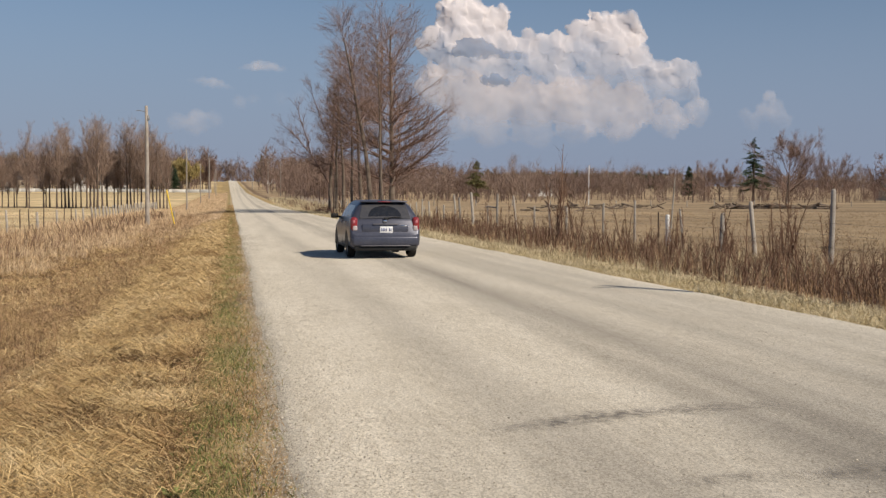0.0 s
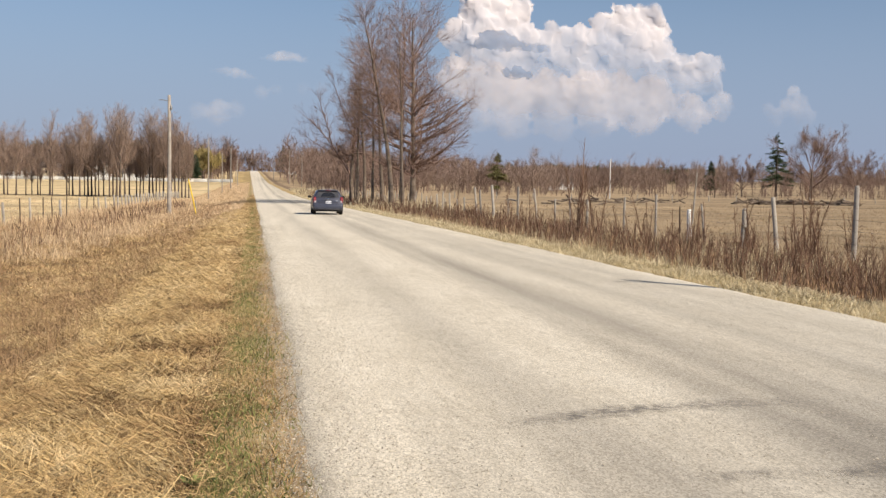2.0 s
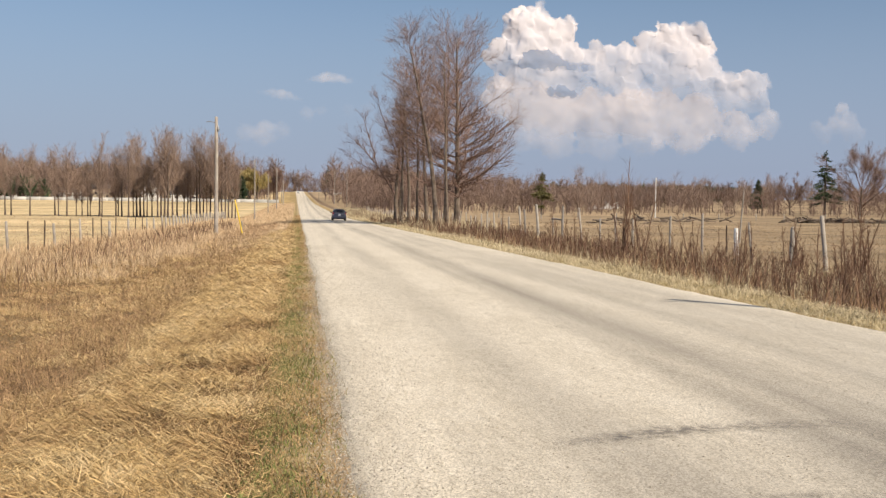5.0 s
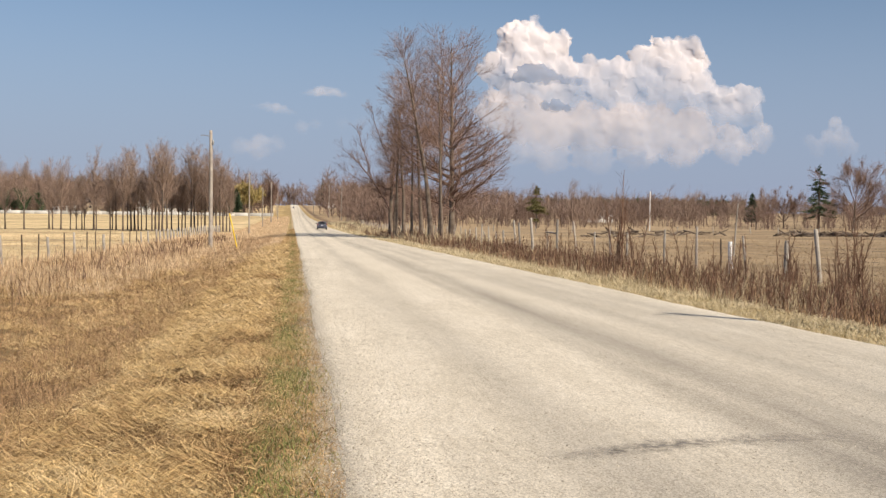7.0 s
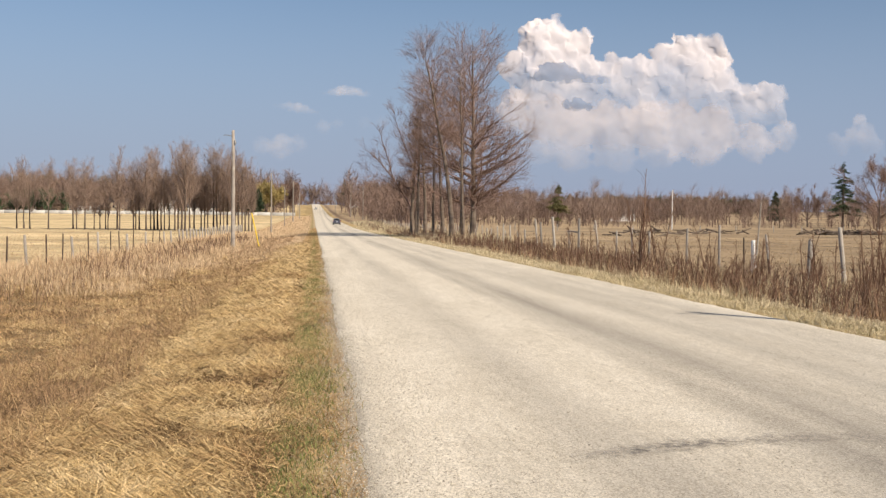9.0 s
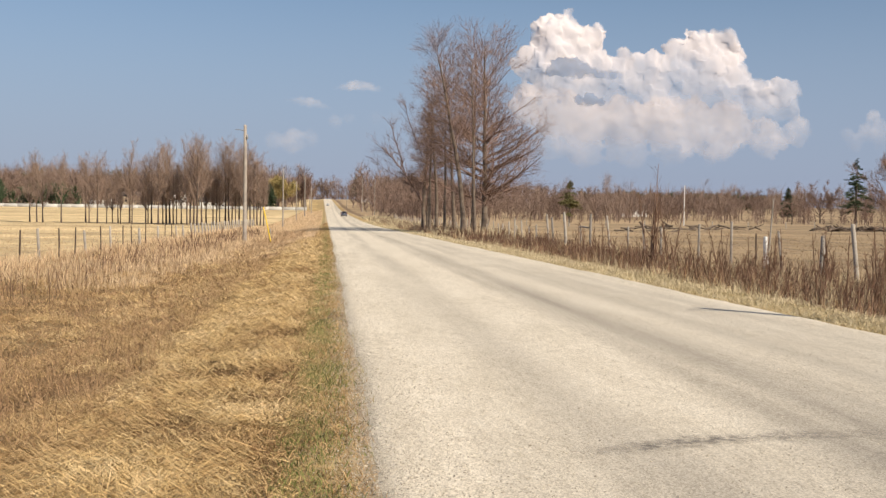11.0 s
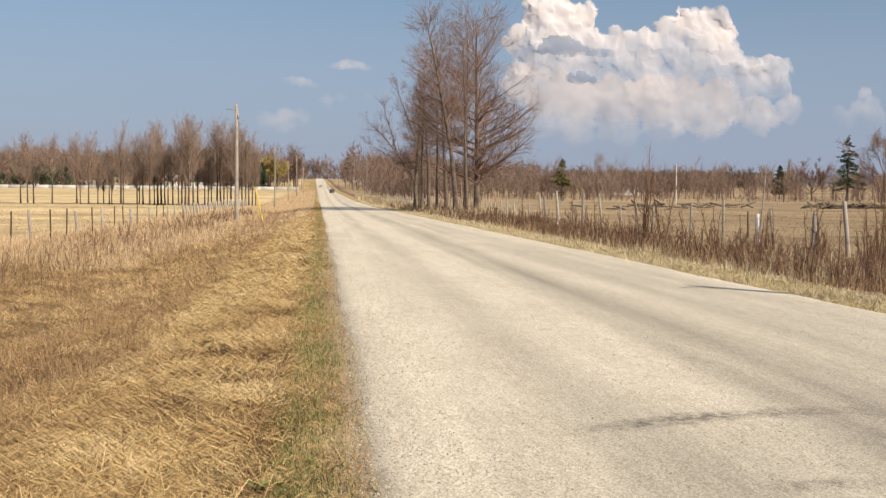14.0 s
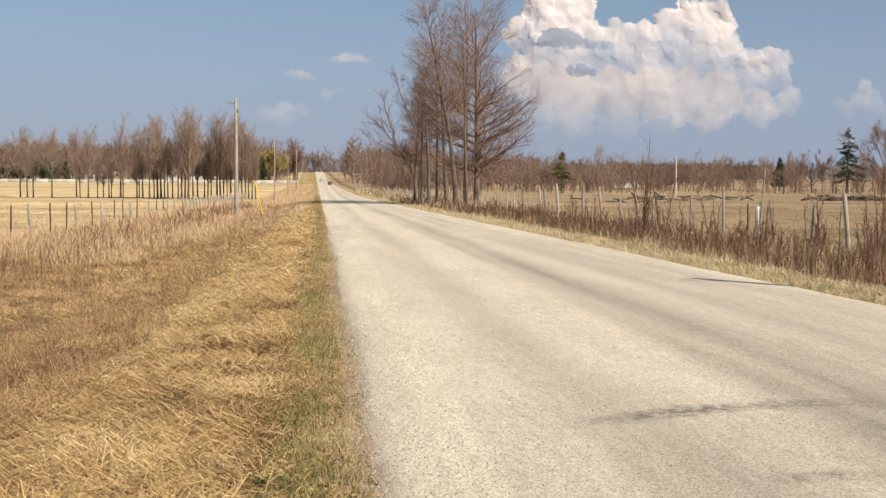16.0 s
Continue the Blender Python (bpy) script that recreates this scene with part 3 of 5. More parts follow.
M_POST_PALE = material("post_pale", ((0.26, 0.235, 0.2), (0.42, 0.38, 0.335), (0.52, 0.475, 0.42)), 0.95, 3.0, 0.4, 40, obj=0.15, spec=0.1)
M_POST_GREY = material("post_grey", ((0.2, 0.18, 0.16), (0.33, 0.3, 0.27), (0.42, 0.38, 0.34)), 0.95, 3.0, 0.4, 40, obj=0.2, spec=0.1)
M_STEEL = material("rusty_steel", ((0.07, 0.05, 0.04), (0.13, 0.09, 0.07)), 0.8, 6.0, metal=0.3)
M_WIRE = material("wire", ((0.12, 0.11, 0.1), (0.2, 0.18, 0.17)), 0.6, 6.0, metal=0.6)
M_WHITE = material("white_paint", ((0.68, 0.67, 0.64), (0.82, 0.81, 0.79)), 0.7, 2.0)


def fence_post(x, y, h, r, lean, mat, label, group, sides=8):
    ob = new("fence_post", mesh_np("fence_post", *post_mesh(h, r, sides), mat, True))
    ob.matrix_basis = pose(x, y, float(land(x, y)), 0, math.degrees(lean), (y * 37) % 360 if not lean else 0)
    return tagged(ob, label, "fence post", group)


def fence_wire(x, ys, heights, label):
    for k, h in enumerate(heights):
        P = []
        for a, b in zip(ys[:-1], ys[1:]):
            for s in (0.0, 0.5):
                y = a + (b - a) * s
                P.append((x, y, float(land(x, y)) + h - (0.03 if s else 0)))
        P = np.array(P)[None]
        tagged(new("fence_wire", mesh_np("fence_wire", *tubes(P, np.full(P.shape[:2], 0.004), 3), M_WIRE)), label, "wire", "fence wires")


RIGHT_POSTS = ((26.5, 2.0, 0.02, 0.07), (30.8, 1.67, -0.1, 0.07), (33.1, 1.28, 0.0, 0.08), (36.2, 1.4, -0.1, 0.045), (37.6, 1.16, 0, 0.09), (38.5, 1.25, 0, 0.03),
               (41.0, 1.69, 0.01, 0.05), (44.7, 1.55, 0, 0.05), (50.0, 1.35, 0, 0.06), (52.7, 1.5, -0.04, 0.06), (55.7, 1.36, 0.02, 0.05), (59.4, 1.91, -0.09, 0.06),
               (63.9, 2.01, 0.0, 0.07), (66.4, 1.32, 0, 0.06), (70.6, 2.14, -0.07, 0.09), (74.8, 1.81, -0.05, 0.07), (76.4, 2.01, -0.06, 0.07), (90.6, 1.67, 0, 0.06))
for i, (y, h, lean, r) in enumerate(RIGHT_POSTS):
    if i == 4:
        fence_post(15.5, y, h, r, lean, M_WHITE, "short white-painted wooden fence post in brush", "roadside fence")
    elif r < 0.035:
        fence_post(15.5, y, h, r, lean, M_STEEL, "thin rusty steel fence post in brush", "roadside fence", 5)
    else:
        fence_post(15.5, y, h, r, lean, M_POST_PALE if i % 3 else M_POST_GREY, "leaning weathered wooden fence post in brush" if abs(lean) > 0.03 else "weathered wooden fence post in brush", "roadside fence")
rng = np.random.default_rng(21)
far_ys = list(np.arange(80, 250, 3.1) + rng.uniform(-0.6, 0.6, 55))
for y in far_ys:
    fence_post(15.5 + drift(y), float(y), rng.uniform(1.1, 1.6), rng.uniform(0.05, 0.075), rng.normal() * 0.04, M_POST_PALE, "weathered wooden fence post in brush", "roadside fence", 6)
fence_wire(15.45, [22.0] + [r[0] for r in RIGHT_POSTS], (0.45, 0.8, 1.1), "thin slack fence wire between the wooden posts")
# a rail between two of the posts
rail = tubes(np.array([[[15.4, 63.9, 0.0], [15.4, 65.2, 0.02], [15.4, 66.5, -0.02]]]) + np.array([0, 0, float(land(15.5, 65)) + 1.2]), np.array([[0.05, 0.055, 0.05]]), 7)
tagged(new("fence_rail", mesh_np("fence_rail", *rail, M_POST_PALE, True)), "short weathered wooden rail between two fence posts", "fence rail")

lys = [38.5, 41.2, 44.0, 47.0, 50.2, 53.4, 55.8, 59.2, 62.2, 65.5, 68.2, 71.6, 73.4, 79.4, 82.0, 85.5, 89.0, 93.1, 98.8] + list(np.arange(101.5, 185, 2.9))
for i, y in enumerate(lys):
    steel = i % 5 in (0, 2, 4) and y < 90
    if steel:
        fence_post(-11.9, y, 1.3, 0.035, 0.0, M_STEEL, "thin dark steel fence post in dry grass", "pasture fence", 5)
    else:
        fence_post(-11.9 + drift(y), y, rng.uniform(1.05, 1.35), rng.uniform(0.06, 0.095), rng.normal() * 0.02, M_POST_PALE, "pale weathered wooden fence post in dry grass", "pasture fence")
fence_wire(-11.85, lys, (0.4, 0.7, 1.0), "thin fence wire along the pasture")

# second line of short posts far out in the pasture
for x in np.arange(30, 130, 7.5):
    y = 200 + 0.1 * x + rng.uniform(-3, 3)
    fence_post(x, y, 1.25, 0.09, rng.normal() * 0.05, M_POST_PALE, "short weathered fence post far out in the pasture", "far pasture fence", 6)

# leaning thin pole and the tall pale pole in the pasture
lean_pole = new("leaning_pole", mesh_np("leaning_pole", *tubes(np.array([[[0, 0, -0.3], [0.1, 0, 1.4], [0.22, 0, 3.1]]]), np.array([[0.05, 0.045, 0.03]]), 6), M_POST_PALE, True))
lean_pole.location = (24.9, 60, float(land(24.9, 60)) - 0.1)
tagged(lean_pole, "thin pale pole leaning in the pasture", "pole")
white_pole = new("tall_pole", mesh_np("tall_pole", *tubes(np.array([[[0, 0, -0.3], [0, 0, 5], [0, 0, 8.6]]]), np.array([[0.13, 0.12, 0.1]]), 8), M_WHITE, True))
white_pole.location = (76.3, 230, float(land(76.3, 230)))
tagged(white_pole, "tall slim pale pole standing in the pasture", "pole")

# yellow marker on the guy wire, and the wire
M_YELLOW = material("yellow_plastic", ((0.72, 0.5, 0.05), (0.85, 0.6, 0.07)), 0.5, 4.0)
marker = new("guy_marker")
z = float(land(-4.4, 86))
marker.location = (-4.4, 86, z)
tagged(marker, "yellow plastic guard on a slanting guy wire", "guy guard")
part("guard", mesh_np("guard", *tubes(np.array([[[0, 0, -0.1], [-0.31, 0, 1.35], [-0.62, 0, 2.75], [-0.63, 0, 2.77]]]), np.array([[0.055, 0.055, 0.05, 0.01]]), 8), M_YELLOW, True), marker)
part("wire", mesh_np("wire", *tubes(np.array([[[-0.6, 0, 2.7], [-1.25, -1.0, 5.4], [-1.87, -1.98, 8.1]]]), np.full((1, 3), 0.012), 4), M_WIRE), marker)

for x, y, h, r in ((14.6, 480, 14.4, 0.18), (15.8, 380, 11.8, 0.2), (14.1, 8.5, 9.0, 0.16), (10.2, 620, 11, 0.2), (-9.5, 560, 9, 0.2)):
    utility_pole(x, y, h, r, "weathered grey wooden utility pole beside the road")
small_pole = utility_pole(-4.6, 88, 1.1, 0.09, "short wooden stub post in dry grass", False)


# ---------------------------------------------------------------- blades, stems and brush
def ribbons(root, tip, bend, width, seed):
    """Bent tapering strips: three triangles each."""
    rng = np.random.default_rng(seed)
    n = len(root)
    mid = root + (tip - root) * 0.5 + bend
    d = tip - root
    s = np.cross(d, rng.normal(size=(n, 3)))
    s /= np.linalg.norm(s, axis=1, keepdims=True) + 1e-9
    s *= width[:, None] * 0.5
    V = np.stack([root - s, root + s, mid - s * 0.8, mid + s * 0.8, tip], 1).reshape(-1, 3)
    b = np.arange(n)[:, None] * 5
    F = np.stack([b + (0, 1, 3), b + (0, 3, 2), b + (2, 3, 4)], 1).reshape(-1, 3)
    return V, F


def blade_field(name, label, mat, seed, n, y0, y1, xfun, lean, length, wscale, curl=0.25, clump=0.0, wind=None):
    """Blades over a strip of land, thicker on the ground nearby. xfun(rng, y) gives x; lean and length are (low, high)."""
    rng = np.random.default_rng(seed)
    y = y0 * (y1 / y0) ** rng.random(n)
    x = xfun(rng, y)
    if clump:
        keep = wave(x, y, seed, clump) + rng.normal(size=n) * 0.5 > -0.1
        x, y = x[keep], y[keep]
        n = len(x)
    root = np.stack([x + drift(y), y, land(x + drift(y), y) + 0.05 * wave(x, y, 1, 2.2) * (x < -0.5) - 0.01], -1)
    a = rng.uniform(0, 6.28, n) if wind is None else wind + 1.3 * wave(x, y, seed + 1, 1.6) + rng.normal(size=n) * 0.95
    ln = np.radians(rng.uniform(*lean, n))
    L = rng.uniform(*length, n) * (0.75 + 0.35 * wave(x, y, seed + 2, 1.4))
    h = np.stack([np.cos(a), np.sin(a), 0 * a], -1)
    tip = root + L[:, None] * (h * np.sin(ln)[:, None] + np.array([0, 0, 1]) * np.cos(ln)[:, None])
    bend = np.array([0, 0, 1]) * (L * curl * np.sin(ln))[:, None] + rng.normal(size=(n, 3)) * (L * 0.06)[:, None]
    w = np.maximum(wscale, y * 0.00034) * rng.uniform(0.6, 1.3, n)
    ob = new(name, mesh_np(name, *ribbons(root, tip, bend, w, seed), mat))
    return tagged(ob, label, "grass", kind="stuff")


M_STRAW = material("straw", ((0.31, 0.19, 0.09), (0.57, 0.41, 0.2), (0.72, 0.56, 0.33)), 0.7, 0.8, island=0.35, spec=0.25)
M_THATCH = material("thatch", ((0.13, 0.075, 0.038), (0.29, 0.18, 0.09)), 0.85, 0.8, island=0.4, spec=0.15)
M_GREEN = material("grass", ((0.145, 0.135, 0.05), (0.28, 0.24, 0.095), (0.43, 0.34, 0.165)), 0.7, 1.5, island=0.4, spec=0.25)
M_WEED = material("weeds", ((0.21, 0.125, 0.07), (0.45, 0.305, 0.175)), 0.85, 0.5, island=0.55, spec=0.15)
M_BRUSH = material("brush", ((0.085, 0.046, 0.034), (0.175, 0.104, 0.07), (0.3, 0.2, 0.135)), 0.85, 0.4, island=0.4, spec=0.15)
M_BLEACH = material("bleached_grass", ((0.4, 0.32, 0.19), (0.58, 0.49, 0.32), (0.66, 0.57, 0.4)), 0.8, 0.6, island=0.35, spec=0.15)
M_GRAZE = material("grazed_grass", ((0.3, 0.215, 0.125), (0.47, 0.355, 0.22)), 0.8, 0.1, island=0.3, spec=0.15)
M_PASTURE = material("pasture_grass", ((0.42, 0.3, 0.175), (0.6, 0.465, 0.295)), 0.8, 0.1, island=0.3, spec=0.15)

LEFT = lambda lo, hi: (lambda r, y: np.maximum(lo, -0.34 * y - 1.5) + (hi - np.maximum(lo, -0.34 * y - 1.5)) * r.random(len(y)))
M_VERGE = material("verge_straw", ((0.5, 0.345, 0.205), (0.7, 0.54, 0.36)), 0.8, 0.25, island=0.25, spec=0.15)
M_MAT = material("old_mat", ((0.24, 0.145, 0.07), (0.44, 0.3, 0.15), (0.56, 0.41, 0.23)), 0.8, 0.7, island=0.35, spec=0.15)


def straw_tufts(name, label, mat, seed, tufts, blades, y0, y1, xfun, length, width, gather):
    """Tussocks of long dead grass laid over by snow: each tuft's blades sweep the same way and arch down to the ground."""
    rng = np.random.default_rng(seed)
    y = y0 * (y1 / y0) ** rng.random(tufts)
    x = xfun(rng, y)
    keep = wave(x, y, seed, gather) + rng.normal(size=tufts) * 0.3 > 0.12
    x, y = x[keep], y[keep]
    n = len(x)
    a = 2.6 + 2.0 * wave(x, y, seed + 1, 1.5) + rng.normal(size=n) * 0.6
    size = rng.uniform(0.6, 1.25, n)
    i = np.repeat(np.arange(n), blades)
    m = len(i)
    px, py = x[i] + rng.normal(size=m) * 0.1 * size[i], y[i] + rng.normal(size=m) * 0.1 * size[i]
    root = np.stack([px + drift(py), py, land(px + drift(py), py) + 0.05 * wave(px, py, 1, 2.2) * (px < -0.5) + 0.01 + 0.05 * rng.random(m) * size[i]], -1)
    b = a[i] + rng.normal(size=m) * 0.6
    L = rng.uniform(*length, m) * size[i]
    tip = root + np.stack([np.cos(b) * L, np.sin(b) * L, rng.uniform(-0.05, 0.05, m)], -1)
    tip[:, 2] = np.maximum(tip[:, 2], land(tip[:, 0], tip[:, 1]) + 0.015)
    bend = np.array([0, 0, 1]) * (L * rng.uniform(0.1, 0.34, m))[:, None] + rng.normal(size=(m, 3)) * (L * 0.05)[:, None]
    w = np.maximum(width, y[i] * 0.00034) * rng.uniform(0.6, 1.3, m)
    return tagged(new(name, mesh_np(name, *ribbons(root, tip, bend, w, seed), mat)), label, "grass", kind="stuff")


blade_field("matted_straw", "matted tan dead grass lying flat", M_MAT, 31, 100000, 4.0, 130, LEFT(-2.6, -0.3), (62, 93), (0.08, 0.3), 0.006, 0.15, 2.6, 0.6)
straw_tufts("straw_tufts", "pale straw tussocks laid over on the bank", M_STRAW, 40, 8000, 30, 4.0, 75, LEFT(-1.8, -0.45), (0.12, 0.34), 0.0045, 1.0)
straw_tufts("straw_tufts", "scattered pale straw tussocks beyond the bank", M_STRAW, 55, 2600, 22, 5.0, 60, LEFT(-5.5, -1.6), (0.12, 0.36), 0.0045, 1.6)
straw_tufts("straw_tufts", "scattered straw tussocks in the ditch", M_MAT, 50, 6500, 22, 4.0, 70, LEFT(-8.5, -1.5), (0.1, 0.34), 0.005, 1.1)
blade_field("thatch_grass", "short brown dead grass under the straw", M_THATCH, 32, 110000, 4.0, 80, LEFT(-9, -0.3), (30, 88), (0.05, 0.2), 0.006)
blade_field("thatch_grass", "short tan dead grass along the road's edge", M_MAT, 42, 34000, 4.0, 200, lambda r, y: 0.2 - np.abs(r.normal(size=len(y))) * 0.4 + 0.07 * r.normal(size=len(y)), (30, 88), (0.03, 0.13), 0.005)
blade_field("verge_grass", "short green grass along the road's edge", M_GREEN, 33, 46000, 4.0, 160, lambda r, y: -0.13 + r.normal(size=len(y)) * 0.2, (10, 80), (0.03, 0.1), 0.005, 0.25, 1.4)
blade_field("matted_straw", "thin straw-coloured grass on the bank", M_STRAW, 44, 30000, 4.5, 90, lambda r, y: -0.1 - 0.7 * r.random(len(y)), (60, 92), (0.06, 0.22), 0.005, 0.2, 1.0)
blade_field("matted_straw", "pale dry grass along the far verge", M_VERGE, 45, 90000, 45, 520, LEFT(-10, -0.9), (20, 80), (0.14, 0.36), 0.008)
blade_field("dry_weeds", "tall dry reddish-brown weeds along the ditch", M_WEED, 34, 80000, 8, 130, LEFT(-11.5, -2.2), (20, 80), (0.12, 0.42), 0.007, 0.15, 3.0)
blade_field("dry_weeds", "scattered upright dry stalks in the ditch", M_WEED, 43, 26000, 8, 130, LEFT(-11.5, -1.9), (2, 40), (0.2, 0.6), 0.005, 0.05, 3.5)
blade_field("dry_weeds", "pale tall dead grass along the pasture fence", M_VERGE, 35, 26000, 30, 170, LEFT(-12.6, -5.0), (4, 40), (0.3, 0.8), 0.007, 0.15, 7.0)
blade_field("verge_grass", "matted dry grass strip beside the brush", M_BLEACH, 36, 42000, 11, 220, lambda r, y: 7.35 + 1.9 * r.random(len(y)), (30, 85), (0.08, 0.28), 0.006)
blade_field("verge_grass", "short green grass blades in the dry strip", M_GREEN, 37, 9000, 11, 160, lambda r, y: 7.35 + 1.5 * r.random(len(y)), (10, 70), (0.04, 0.14), 0.005)
blade_field("dry_weeds", "pale dead grass among the brush", M_BLEACH, 46, 40000, 22, 220, lambda r, y: 9.0 + 6.0 * r.random(len(y)), (5, 50), (0.2, 0.6), 0.006, 0.1, 3.0)
blade_field("pasture_grass", "grazed tan pasture grass", M_GRAZE, 38, 36000, 26, 170, lambda r, y: 13 + (0.72 * y - 8) * r.random(len(y)), (15, 70), (0.06, 0.2), 0.008)
blade_field("pasture_grass", "grazed tan pasture grass", M_PASTURE, 39, 26000, 40, 190, lambda r, y: -11 - (0.34 * y - 8) * r.random(len(y)), (15, 70), (0.06, 0.2), 0.008)


def brush_field(name, label, mat, seed, n, y0, y1, x0, x1, h0, h1, twigs):
    """Upright stems with side twigs, as one tangle."""
    rng = np.random.default_rng(seed)
    y = y0 * (y1 / y0) ** rng.random(n)
    x = x0 + (x1 - x0) * rng.beta(1.6, 1.6, n)
    keep = wave(x, y, seed, 4.0) + rng.normal(size=n) * 0.7 > -0.5
    x, y = x[keep] + drift(y[keep]), y[keep]
    n = len(x)
    z = land(x, y) - 0.02
    h = rng.uniform(h0, h1, n) * (0.75 + 0.45 * wave(x, y, seed + 1, 3.0))
    d = rng.normal(size=(n, 2)) * 0.22
    t = np.array([0, 0.35, 0.7, 1.0])
    P = np.stack([x[:, None] + d[:, :1] * h[:, None] * t ** 1.5 + rng.normal(size=(n, 4)) * 0.015, y[:, None] + d[:, 1:] * h[:, None] * t ** 1.5 + rng.normal(size=(n, 4)) * 0.015, z[:, None] + h[:, None] * t], -1)
    r = np.maximum(0.005, y * 0.0002)[:, None] * np.array([1.2, 1, 0.8, 0.35])
    parts = [tubes(P, r, 2)]
    Q, q = grow(rng, P, r, int(n * twigs), (0.2, 0.95), (20, 55), lambda t: 0.32 * (h0 + h1) / 2 * (1.2 - 0.5 * t), 3, 0.1, 0.15, 0.8, 0.0035)
    parts.append(tubes(Q, q, 2))
    return tagged(new(name, mesh_np(name, *join(parts), mat)), label, "brush", kind="stuff")


M_LUSH = material("lush_grass", ((0.12, 0.14, 0.04), (0.24, 0.25, 0.085)), 0.7, 1.5, island=0.35, spec=0.25)
blade_field("verge_grass", "fresh green grass patch on the verge", M_LUSH, 47, 15000, 5, 90, lambda r, y: -0.12 + r.normal(size=len(y)) * 0.17, (10, 60), (0.04, 0.11), 0.007, 0.25, 2.2)


def green_weed(x, y, n, seed, label):
    rng = np.random.default_rng(seed)
    a, t = rng.uniform(0, 6.28, n), np.array([0, 0.5, 1.0])
    L = rng.uniform(0.04, 0.09, n)
    root = np.stack([np.cos(a) * 0.008, np.sin(a) * 0.008, 0 * a], -1)
    tip = np.stack([np.cos(a) * L, np.sin(a) * L, L * rng.uniform(0.2, 0.8, n)], -1)
    ob = new("green_weed", mesh_np("green_weed", *ribbons(root, tip, np.array([0, 0, 0.012]) + 0 * tip, np.full(n, 0.022), seed), M_LUSH))
    ob.location = (x, y, float(land(x, y)) + 0.01)
    tagged(ob, label, "weed")


green_weed(-0.32, 5.7, 46, 48, "small fresh green weed in the dead grass")
blade_field("dry_weeds", "pale dead reeds at the foot of the clump", M_BLEACH, 49, 16000, 85, 300, lambda r, y: 9.6 + 7 * r.random(len(y)), (2, 25), (0.5, 1.3), 0.012, 0.05, 14.0)
brush_field("brush", "tangle of leafless reddish-brown brush along the fence", M_BRUSH, 51, 10000, 15, 150, 9.2, 14.8, 0.3, 1.1, 4)
brush_field("brush", "low dry brown brush at the verge", M_WEED, 52, 9000, 14, 220, 9.0, 13.5, 0.2, 0.6, 1.5)
brush_field("brush", "sparse leafless stems in the ditch", M_BRUSH, 53, 700, 25, 120, -9.0, -6.0, 0.5, 1.3, 3)
brush_field("brush", "tall leafless brush at the foot of the clump", M_BRUSH, 54, 1600, 85, 260, 9.5, 15.5, 0.5, 1.3, 3)


# saplings on the verge
def sapling(seed, x, y, h, stems, label, stout=1.0, mat=None):
    rng = np.random.default_rng(seed)
    parts = []
    for _ in range(stems):
        hh = h * rng.uniform(0.55, 1.0)
        P, R = trunk_line(rng, hh, stout * (0.006 * hh / 2.5 + 0.003), (rng.normal() * 0.11 * hh, rng.normal() * 0.11 * hh), 0.03, 7, 0.007)
        P = P + np.array([rng.normal() * 0.12, rng.normal() * 0.12, 0])
        parts.append(tubes(P, R, 5))
        Q, q = grow(rng, P, R, 26, (0.15, 0.95), (18, 48), lambda t: hh * 0.22 * (1.1 - 0.7 * t), 5, 0.08, 0.08, 0.5, 0.004)
        parts.append(tubes(Q, q, 3))
        Q, q = grow(rng, Q, q, 30, (0.2, 0.95), (20, 50), lambda t: hh * 0.09 + 0 * t, 3, 0.05, 0.1, 0.7, 0.006)
        parts.append(tubes(Q, q, 3))
    ob = new("sapling", mesh_np("sapling", *join(parts), mat or M_TWIG))
    ob.location = (x, y, float(land(x, y)))
    tagged(ob, label, "sapling", "verge saplings")


sapling(61, 11.9, 39.5, 4.3, 4, "tall leafless sapling with thin upright stems", 2.6, M_BRUSH)
sapling(62, 12.9, 40.5, 3.4, 3, "slender leafless sapling in the brush", 2.2, M_BRUSH)
for x, y, h in ((14.6, 27.4, 2.3), (15.8, 29.2, 2.6), (14.2, 29.8, 2.0), (16.2, 27.8, 2.4), (13.6, 26.0, 1.9), (13.2, 31.5, 1.8)):
    sapling(int(700 + x * 10), x, y, h, 5, "dark leafless shrub beside a fence post", 1.4, M_BRUSH)
for i in range(64):
    y = 17 * (120 / 17) ** rng.random()
    sapling(70 + i, rng.uniform(10.0, 15.0), y, rng.uniform(1.2, 2.3), 1 + i % 3, "low leafless shrub with thin dark stems", 1.6, M_BRUSH)


# ---------------------------------------------------------------- conifers and single trees
M_FIR = material("fir", ((0.045, 0.068, 0.04), (0.095, 0.125, 0.068)), 0.9, 0.4, island=0.4, spec=0.15)
M_PINE = material("pine", ((0.13, 0.12, 0.055), (0.23, 0.205, 0.09)), 0.9, 0.4, island=0.4, spec=0.15)
M_WILLOW = material("willow", ((0.34, 0.265, 0.1), (0.5, 0.4, 0.18)), 0.9, 0.3, island=0.3, spec=0.15)
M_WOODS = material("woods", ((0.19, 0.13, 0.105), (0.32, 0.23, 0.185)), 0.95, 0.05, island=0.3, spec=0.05)


